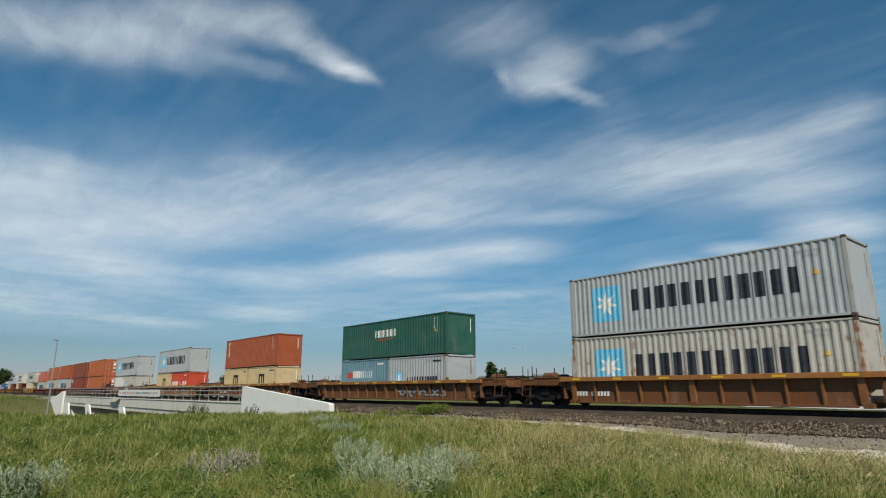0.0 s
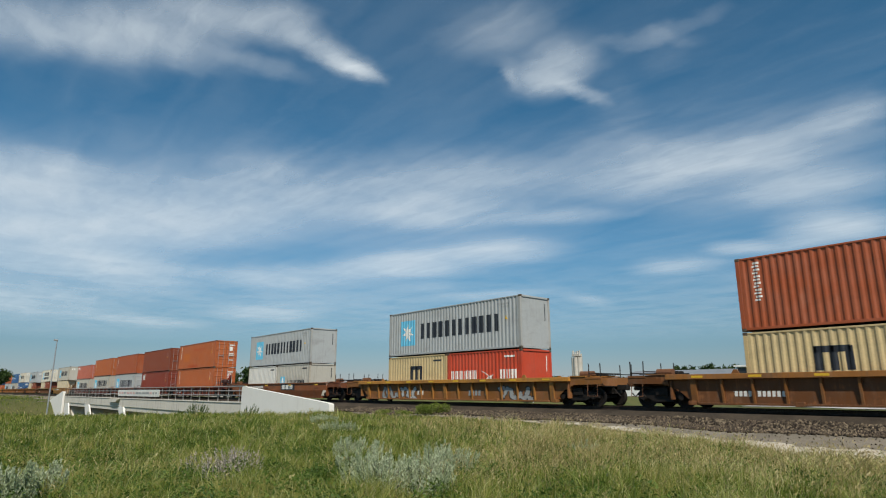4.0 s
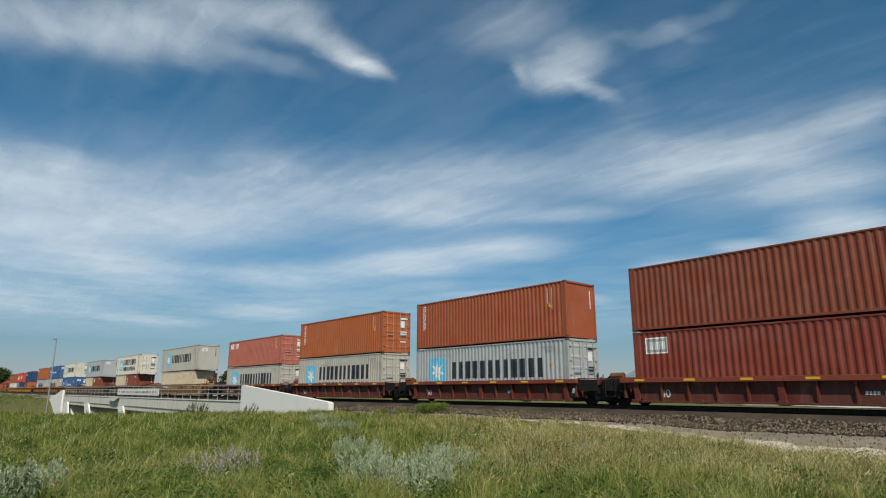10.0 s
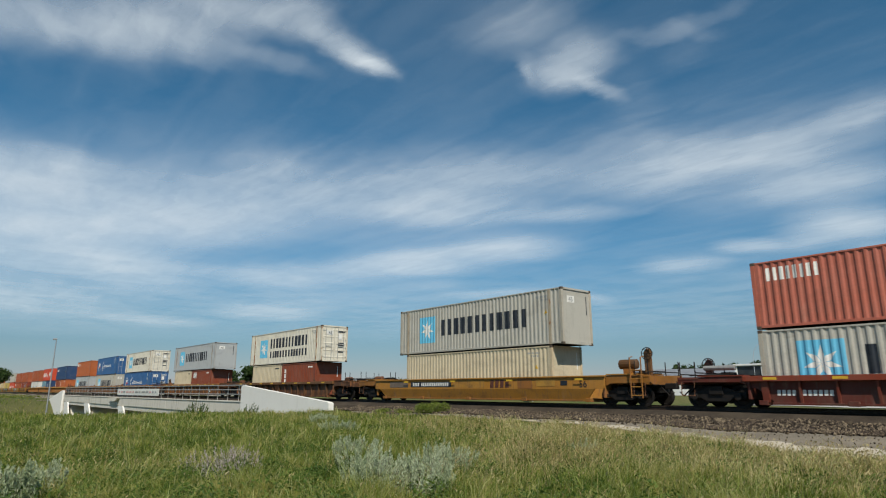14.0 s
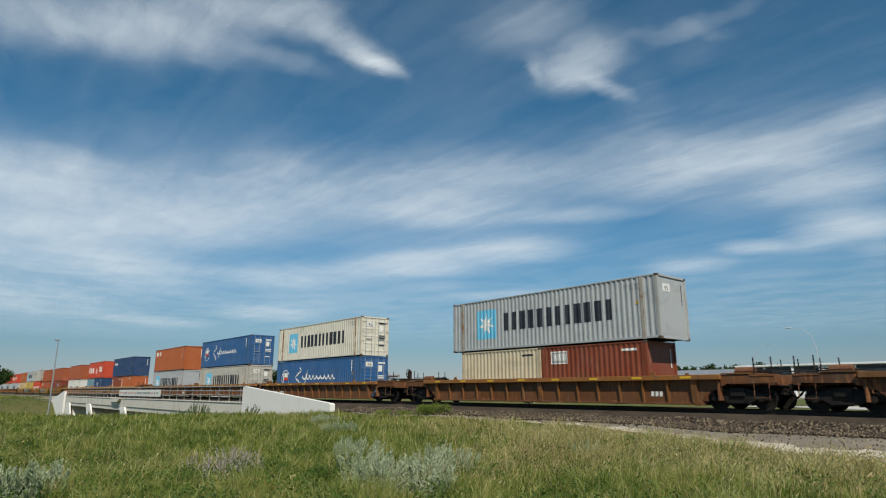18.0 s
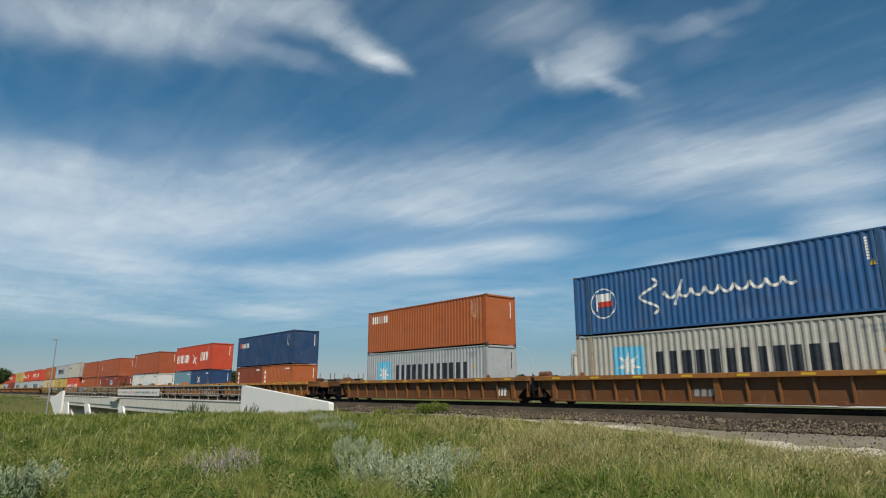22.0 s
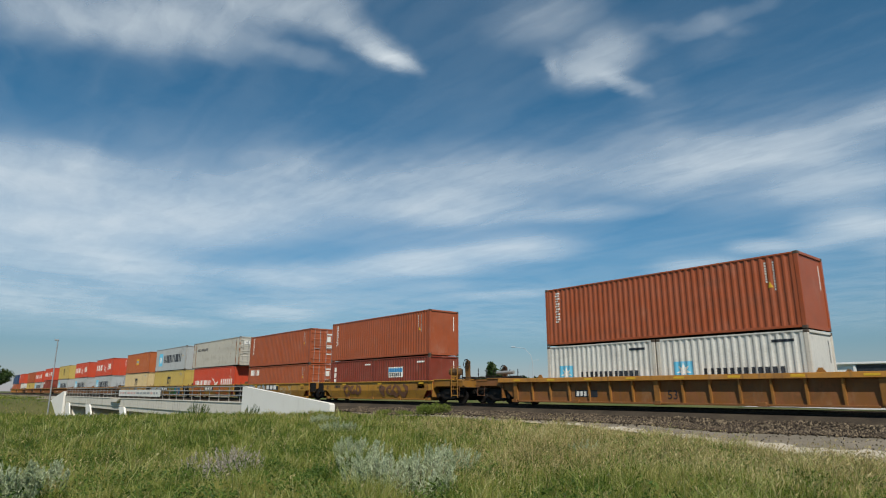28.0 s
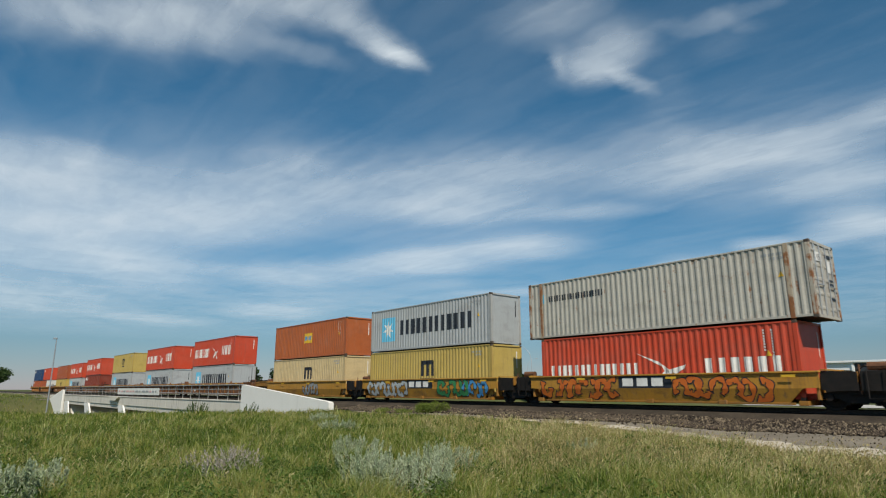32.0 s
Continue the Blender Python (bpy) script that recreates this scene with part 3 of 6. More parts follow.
# ---- the railway bridge ----
def make_bridge():
    br = thing("railway_bridge", "pale concrete railway bridge with pipe railing over a creek", "bridge", kind="structure", at=(-0.22, 0, 0.10))
    br.scale = (1.0167, 1, 0.965)
    y0 = 21.47
    xs = [-134.0, -114.5, -93.2, -72.0, -50.8]
    for a, b in zip(xs[:-1], xs[1:]):
        g = Build()
        g.prism([(y0, -0.36), (y0 + 0.45, -0.36), (y0 + 0.45, -1.95), (y0 + 0.1, -1.95), (y0 + 0.1, -1.45), (y0, -1.40)], 0, a + 0.03, b - 0.03)
        part("girder", g, BEAMCON, br)
        g2 = Build()
        g2.box(a + 0.03, y0 + 0.45, -1.95, b - 0.03, 29.4, -0.75)
        part("deck", g2, BEAMCON, br)
    part("curb", Build().soft(-134, y0 - 0.06, -0.36, -50.8, y0 + 0.3, -0.24), BEAMCON, br)
    part("curb", Build().soft(-134, 29.0, -0.75, -50.8, 29.4, -0.24), BEAMCON, br)
    part("deck_ballast", Build().box(-134, y0 + 0.32, -0.75, -50.8, 28.98, -0.34), BALLAST, br)
    for z in (1.12, 0.72, 0.32):
        part("railing_pipe", Build().tube([(-134.2, y0 + 0.08, z), (-92, y0 + 0.08, z), (-50.6, y0 + 0.08, z)], 0.05), PIPE, br)
    post = Build().soft(-0.035, -0.035, 0, 0.035, 0.035, 1.42, 0.008).mesh("railing_post")
    for i in range(34):
        part("railing_post", post, PIPE, br, at=(-133.4 + i * 2.46, y0 + 0.16, -0.26))
    sign = part("sign_board", Build().soft(-93.9, y0 - 0.01, 0.02, -74.9, y0 + 0.03, 0.86), MARK, br, "long white sign board with faded lettering")
    rng = random.Random(4)
    x = -93.2
    while x < -76:
        w = rng.uniform(0.5, 1.5)
        part("lettering_bar", Build().box(x, y0 - 0.03, 0.34, x + w, y0 - 0.012, 0.56), rng.choice([PALERED, GREYMARK, GREYMARK]), sign)
        x += w + rng.uniform(0.25, 0.6)
    w = Build().prism([(-50.7, -2.9), (-50.7, 1.02), (-50.45, 1.10), (-36.3, -0.12), (-36.1, -0.2), (-36.1, -1.6)], 1, y0 - 0.28, y0 + 0.1)
    part("wing_wall", w, WALLCON, br, "white-painted sloping concrete wing wall")
    w = Build().prism([(-134.1, -6.2), (-134.1, 0.62), (-135.0, 0.66), (-151.3, -1.65), (-151.3, -6.2)], 1, y0 - 0.28, y0 + 0.1)
    part("wing_wall", w, WALLCON, br, "white-painted sloping concrete wing wall")
    for a0, a1, b0, b1, low in ((-132.0, -129.0, -131.2, -125.0, -6.4), (-114.6, -111.6, -111.5, -106.6, -5.2), (-92.4, -90.0, -90.6, -86.8, -4.6)):
        leg = Build().prism([(a0, -1.45), (a1, -1.45), (b1, low), (b0, low)], 1, y0 - 0.12, y0 + 0.09)
        part("pier_nose", leg, WALLCON, br, "pale slanting concrete pier nose")
        part("pier", Build().prism([(a0, -1.952), (a1, -1.952), (b1, low), (b0, low)], 1, y0 + 0.46, 29.0), BEAMCON, br)
    part("abutment", Build().box(-50.7, y0 + 0.14, -6.5, -49.5, 29.4, -0.4), BEAMCON, br)
    part("abutment", Build().box(-151, y0 + 0.14, -6.5, -134.1, 29.4, -0.4), BEAMCON, br)
    part("drain_spout", Build().prism([(-97.4, -0.4), (-92.2, -0.4), (-93.4, -0.85), (-96.2, -0.85)], 1, y0 - 0.35, y0 - 0.002), BEAMCON, br)
    return br


make_bridge()


# ---- containers ----
WID = 2.438
PITCHC, DEPTH = 0.278, 0.036


def wave(length, inset=0.17):
    """The corrugation of a side wall: points (x, depth) from one corner post to the other."""
    a, b = -length / 2 + inset, length / 2 - inset
    n = int((b - a) / PITCHC)
    gap = ((b - a) - n * PITCHC) / 2
    pts, x = [(a, 0.0)], a + gap
    for _ in range(n):
        pts += [(x + 0.036, 0.0), (x + 0.104, DEPTH), (x + 0.174, DEPTH), (x + 0.242, 0.0)]
        x += PITCHC
    return pts + [(b, 0.0)]


def wave_at(pts, x):
    for (xa, da), (xb, db) in zip(pts[:-1], pts[1:]):
        if xa <= x <= xb:
            return da + (db - da) * (x - xa) / max(xb - xa, 1e-6)
    return 0.0


MESHES = {}


def shared(key, make):
    if key not in MESHES:
        MESHES[key] = make()
    return MESHES[key]


def side_mesh(length, height):
    pts = wave(length)
    v, f = [], []
    for x, d in pts:
        v += [(x, d, 0.13), (x, d, height - 0.075)]
    f = [(2 * i, 2 * i + 2, 2 * i + 3, 2 * i + 1) for i in range(len(pts) - 1)]
    return Build().poly(v, f).mesh("side_panel")


def roof_mesh(length):
    b = Build()
    n = int(length / 0.42)
    w = (length - 0.3) / n
    v, f = [], []
    for i in range(n):
        x = -length / 2 + 0.15 + i * w
        for dx, z in ((0, 0), (0.3, 0), (0.45, 0.018), (0.85, 0.018)):
            v += [(x + dx * w, -1.16, z), (x + dx * w, 1.16, z)]
    m = len(v) // 2
    f = [(2 * i, 2 * i + 2, 2 * i + 3, 2 * i + 1) for i in range(m - 1)]
    return b.poly(v, f).mesh("roof")


def decal(pieces, length, lift=0.004):
    """Painted shapes that follow the corrugation: convex outlines of (x, z) on the near wall."""
    pts = wave(length)
    b = Build()
    for poly in pieces:
        lo, hi = min(p[0] for p in poly), max(p[0] for p in poly)
        xs = sorted({lo, hi, *[p[0] for p in poly], *[x for x, _ in pts if lo < x < hi]})
        rows = []
        for x in xs:
            zs = []
            for (xa, za), (xb, zb) in zip(poly, poly[1:] + poly[:1]):
                if min(xa, xb) - 1e-9 <= x <= max(xa, xb) + 1e-9:
                    zs += [za, zb] if abs(xb - xa) < 1e-9 else [za + (zb - za) * (x - xa) / (xb - xa)]
            rows.append((x, wave_at(pts, x) - lift, min(zs), max(zs)))
        v = [p for x, d, z0, z1 in rows for p in ((x, d, z0), (x, d, z1))]
        b.poly(v, [(2 * i, 2 * i + 2, 2 * i + 3, 2 * i + 1) for i in range(len(rows) - 1)])
    return b


def rect(x0, z0, x1, z1, slant=0.0):
    return [(x0, z0), (x1, z0), (x1 + slant, z1), (x0 + slant, z1)]


def word(x, z, w, h, n, gap=0.20):
    """n pairs of upright plain bars in place of a word; every pair is a part of its own."""
    s, out = w / (n - gap), []
    for i in range(n):
        a, c = x + i * s, s * (1 - gap)
        e = c * (0.34, 0.42, 0.38)[i % 3]
        out.append([rect(a, z, a + e, z + h), rect(a + c - e * 0.9, z, a + c, z + h)])
    return out


def star(x, z, r):
    out = []
    for i in range(7):
        a = math.pi / 2 + i * 2 * math.pi / 7
        u, w = (math.cos(a), math.sin(a)), (-math.sin(a), math.cos(a))
        out.append([(x, z), (x + u[0] * r * 0.4 + w[0] * r * 0.17, z + u[1] * r * 0.4 + w[1] * r * 0.17), (x + u[0] * r, z + u[1] * r), (x + u[0] * r * 0.4 - w[0] * r * 0.17, z + u[1] * r * 0.4 - w[1] * r * 0.17)])
    return out


def ring(x, z, r, w, n=20):
    out = []
    for i in range(n):
        a, b = 2 * math.pi * i / n, 2 * math.pi * (i + 1) / n
        out.append([(x + r * math.cos(a), z + r * math.sin(a)), (x + r * math.cos(b), z + r * math.sin(b)), (x + (r - w) * math.cos(b), z + (r - w) * math.sin(b)), (x + (r - w) * math.cos(a), z + (r - w) * math.sin(a))])
    return out


def script_marks(x, z, w, h):
    """A tall swash and a running wave, plain strokes in place of a handwritten word."""
    def run(f, n, wide):
        out = []
        for i in range(n):
            (xa, za), (xb, zb) = f(i / n), f((i + 1) / n)
            d = math.hypot(xb - xa, zb - za) or 1
            nx, nz = -(zb - za) / d * wide, (xb - xa) / d * wide
            out.append([(xa + nx, za + nz), (xa - nx, za - nz), (xb - nx, zb - nz), (xb + nx, zb + nz)])
        return out
    swash = run(lambda t: (x + 0.09 * w + 0.065 * w * math.sin(2 * math.pi * t * 1.35 + 0.5), z + h * (0.62 - 1.25 * t)), 40, 0.06)
    tall = run(lambda t: (x + w * (0.27 + 0.06 * t), z - h * 0.40 + h * 0.85 * t), 4, 0.065)
    wave_ = run(lambda t: (x + w * (0.18 + 0.80 * t) + 0.012 * w * math.sin(t * 56 + 1.6), z - h * 0.02 + h * 0.13 * math.sin(t * 56)), 72, 0.06)
    return [swash, tall, wave_]


def bird(x, z, s):
    return [[(x - s, z + s * 0.42), (x - s * 0.3, z + s * 0.16), (x + s * 0.1, z - s * 0.12), (x - s * 0.2, z + s * 0.02)],
            [(x - s * 0.2, z + s * 0.05), (x + s * 0.3, z - s * 0.25), (x + s * 0.25, z - s * 0.42), (x - s * 0.1, z - s * 0.15)],
            [(x - s * 0.05, z - s * 0.1), (x + s * 0.55, z + s * 0.05), (x + s * 0.5, z - s * 0.05), (x + s * 0.1, z - s * 0.28)],
            [(x - s * 0.12, z - s * 0.12), (x + s * 0.1, z - s * 0.3), (x - s * 0.45, z - s * 0.62), (x - s * 0.5, z - s * 0.5)],
            [(x + s * 0.1, z - s * 0.3), (x + s * 0.3, z - s * 0.35), (x + s * 0.5, z - s * 0.72), (x + s * 0.3, z - s * 0.6)]]


# livery: colour with rust amount, colour in words
PAINTS = {
    "grey": ((0.38, 0.40, 0.40), "silver-grey"), "white": ((0.62, 0.61, 0.56), "off-white"), "pale": ((0.44, 0.42, 0.36), "weathered pale grey"),
    "ivory": ((0.66, 0.62, 0.51), "stained cream-white"), "green": ((0.010, 0.088, 0.060), "dark green"), "orange": ((0.40, 0.098, 0.022), "orange-brown"), "rust": ((0.335, 0.074, 0.022), "rust-orange"),
    "brown": ((0.205, 0.042, 0.014), "red-brown"), "maroon": ((0.20, 0.030, 0.013), "dark maroon"), "pink": ((0.45, 0.125, 0.078), "faded brick-red"),
    "tan": ((0.56, 0.43, 0.22), "tan"), "cream": ((0.58, 0.49, 0.33), "cream"), "mustard": ((0.47, 0.34, 0.085), "mustard-yellow"),
    "blue": ((0.020, 0.100, 0.255), "blue"), "navy": ((0.010, 0.045, 0.125), "navy-blue"), "teal": ((0.13, 0.25, 0.30), "faded teal-blue"),
    "red": ((0.52, 0.055, 0.018), "bright orange-red"),
}


def livery(name, L, H):
    """Painted marks by kind: rows of (part, label, shapes, material)."""
    q, m = L / 12.19, []
    mid = H * 0.54
    if name in ("star", "starlow", "starsea", "starline", "star20"):
        if name == "starline":
            m.append(("logo_panel", "", [rect(-L / 2 + 0.75, H * 0.62, -L / 2 + 1.05, H * 0.78)], SKYBLUE))
            m.append(("lettering_block", "dark lettering bars", word(-L / 2 + 1.35, H * 0.64, 3.3, 0.30, 10), NAVY))
        elif name == "star20":
            m.append(("logo_panel", "", [rect(-2.3, H * 0.32, -1.45, H * 0.62)], SKYBLUE))
            m.append(("logo_star", "", star(-1.87, H * 0.47, 0.34), MARK))
            m.append(("lettering_block", "dark lettering bars", word(-1.0, H * 0.26, 3.1, 0.62, 6), NAVY))
        else:
            z, h = {"starsea": (H * 0.50, 0.86), "starlow": (H * 0.40, 1.00), "star": (H * 0.355, 0.97)}[name]
            s = 0.78
            x0 = -4.02
            m.append(("logo_panel", "pale blue square with a white star", [rect(x0 - s, mid - 0.09 - s * 1.05, x0 + s, mid - 0.09 + s * 1.05)], SKYBLUE))
            m.append(("logo_star", "", star(x0, mid - 0.09, s * 0.82), MARK))
            m.append(("lettering_block", "dark lettering bars", word(-2.65, z, 7.05, h, 6), NAVY))
            if name == "starlow":
                m.append(("lettering_block", "dark lettering bars", word(-2.65, H * 0.06, 7.05, 0.78, 7), NAVY))
            if name == "starsea":
                m.append(("lettering_block", "dark lettering bars", word(-2.65, H * 0.21, 7.05, 0.58, 7), NAVY))
    elif name in ("vert", "patched"):
        if name == "patched":
            m.append(("paint_patch", "darker touched-up paint", [rect(-0.9, H * 0.70, 2.6, H * 0.77, 0.0), rect(-2.6, H * 0.05, 0.6, H * 0.16)], PATCH))
            m.append(("paint_patch", "paler touched-up paint", [rect(-4.4, H * 0.30, -2.2, H * 0.62)], PATCHPALE))
        m.append(("lettering_block", "white lettering bars in a column", [[rect(-L / 2 + 0.62, H * 0.85 - i * 0.262, -L / 2 + 0.88 - 0.05 * (i % 2), H * 0.85 - i * 0.262 + 0.07), rect(-L / 2 + 0.65, H * 0.85 - i * 0.262 + 0.12, -L / 2 + 0.90, H * 0.85 - i * 0.262 + 0.20)] for i in range(6)], MARK))
    elif name == "corner":
        m.append(("lettering_block", "white lettering bars", word(-L / 2 + 0.55, H * 0.70, 1.8, 0.50, 4), MARK))
    elif name == "cap":
        m.append(("lettering_block", "white lettering bars", word(-1.7, H * 0.55, 2.4, 0.50, 7), MARK))
        m.append(("lettering_block", "red lettering bars", word(-1.6, H * 0.47, 2.2, 0.07, 9), REDMARK))
    elif name == "seaco":
        m.append(("logo_mark", "", [rect(-L / 2 + 0.5, H * 0.63, -L / 2 + 0.95, H * 0.79, 0.08)], REDMARK))
        m.append(("lettering_block", "white lettering bars", word(-L / 2 + 1.1, H * 0.63, 1.5, 0.42, 5), MARK))
    elif name == "sunseaco":
        m.append(("logo_mark", "", [rect(-2.2, H * 0.5, -1.55, H * 0.66, 0.08)], REDMARK))
        m.append(("lettering_block", "white lettering bars", word(-1.4, H * 0.5, 2.5, 0.5, 5), MARK))
    elif name == "m":
        x = 0.3 if L > 7 else 0.0
        m.append(("logo_mark", "dark block logo", [rect(x - 0.62, H * 0.42, x - 0.36, H * 0.74), rect(x - 0.13, H * 0.42, x + 0.13, H * 0.74), rect(x + 0.36, H * 0.42, x + 0.62, H * 0.74), rect(x - 0.62, H * 0.66, x + 0.55, H * 0.75), rect(x - 0.7, H * 0.31, x + 0.7, H * 0.37)], NAVY))
    elif name == "birdlow":
        m.append(("lettering_block", "white lettering bars", word(-5.5, H * 0.24, 4.9, 0.85, 7), MARK))
        m.append(("logo_bird", "white bird-shaped mark", bird(0.85, H * 0.46, 1.5), MARK))
        m.append(("lettering_block", "white lettering bars", word(2.5, H * 0.25, 2.9, 0.90, 3), MARK))
    elif name == "bird":
        m.append(("lettering_block", "white lettering bars", word(-5.6, H * 0.33, 4.5, 0.95, 7), MARK))
        m.append(("logo_bird", "white bird-shaped mark", bird(0.75, H * 0.52, 1.25), MARK))
        m.append(("lettering_block", "white lettering bars", word(2.6, H * 0.36, 2.4, 0.95, 3), MARK))
    elif name == "bird20":
        m.append(("lettering_block", "white lettering bars", word(-2.7, H * 0.36, 2.2, 0.6, 7), MARK))
        m.append(("logo_bird", "", bird(0.5, H * 0.48, 0.7), MARK))
        m.append(("lettering_block", "white lettering bars", word(1.4, H * 0.36, 1.2, 0.6, 3), MARK))
    elif name == "script":
        m.append(("logo_ring", "white ring with a small flag", ring(-4.6 * q, H * 0.50, 0.72, 0.06), MARK))
        m.append(("logo_flag", "", [rect(-4.95 * q, H * 0.38, -4.88 * q, H * 0.66), rect(-4.85 * q, H * 0.52, -4.2 * q, H * 0.66)], MARK))
        m.append(("logo_flag", "", [rect(-4.85 * q, H * 0.44, -4.15 * q, H * 0.53)], REDMARK))
        m.append(("lettering_block", "white flowing script strokes", script_marks(-3.0 * q, H * 0.52, 6.0 * q, 1.25), MARK))
    elif name == "panel":
        m.append(("sign_panel", "white sign panel", [rect(-L / 2 + 0.6, H * 0.66, -L / 2 + 1.65, H * 0.90)], MARK))
        m.append(("sign_panel", "", [rect(-L / 2 + 0.64, H * 0.68, -L / 2 + 1.61, H * 0.88)], GREYMARK))
        m.append(("lettering_block", "white lettering bars", word(-L / 2 + 0.72, H * 0.72, 0.8, 0.34, 5), MARK))
    elif name == "beacon":
        m.append(("sign_panel", "white sign panel", [rect(-1.5, H * 0.50, 0.2, H * 0.76)], MARK))
        m.append(("sign_panel", "", [rect(-1.42, H * 0.63, 0.12, H * 0.73)], BLUEMARK))
        m.append(("lettering_block", "dark lettering bars", word(-1.38, H * 0.52, 1.4, 0.24, 6), NAVY))
    elif name == "tex":
        m.append(("lettering_block", "white lettering bars in a column", [[rect(-L / 2 + 0.55, H * 0.70 - i * 0.42, -L / 2 + 0.85, H * 0.70 - i * 0.42 + 0.32)] for i in range(3)], MARK))
    elif name == "cai":
        m.append(("sign_panel", "yellow and blue square mark", [rect(-0.6, H * 0.42, 0.7, H * 0.70)], YELLOW))
        m.append(("lettering_block", "dark lettering bars", word(-0.5, H * 0.50, 1.1, 0.34, 3), BLUEMARK))
    elif name == "pil":
        m.append(("lettering_block", "white lettering bars", word(-2.3, H * 0.30, 1.2, 0.4, 3), MARK))
        m.append(("sign_panel", "", [rect(0.2, H * 0.28, 2.2, H * 0.50)], ORANGEMARK))
    elif name == "cross":
        m.append(("logo_mark", "", [rect(-0.9, H * 0.48, -0.7, H * 0.72, 0.8), rect(-0.1, H * 0.48, 0.1, H * 0.72, -0.8)], MARK))
        m.append(("lettering_block", "white lettering bars", word(-1.0, H * 0.28, 1.6, 0.25, 5), MARK))
    # small registration bars near the top at the other end, as on every box
    dark = name.startswith("star") or name in ("m", "none")
    ink = NAVY if dark else MARK
    if L > 7:
        e = L / 2
        m.append(("code_bar", "", [[rect(e - 1.25, H * (0.88 - 0.036 * i), e - 1.17, H * (0.905 - 0.036 * i)) for i in range(8)], [rect(e - 0.95, H * (0.88 - 0.036 * i), e - 0.88, H * (0.905 - 0.036 * i)) for i in range(11)]] if not dark else [[rect(e - 1.75 + 0.14 * i, H * 0.85, e - 1.66 + 0.14 * i, H * 0.885) for i in range(7)], [rect(e - 1.45 + 0.14 * i, H * 0.79, e - 1.36 + 0.14 * i, H * 0.825) for i in range(4)]], GREYMARK if dark else ink))
        m.append(("warning_mark", "", [[(e - 1.2, H * 0.56), (e - 0.98, H * 0.56), (e - 1.09, H * 0.64)]], YELLOW))
    else:
        e = L / 2
        m.append(("code_bar", "", [rect(e - 1.3, H * 0.84, e - 0.5, H * 0.88)], ink))
    return m


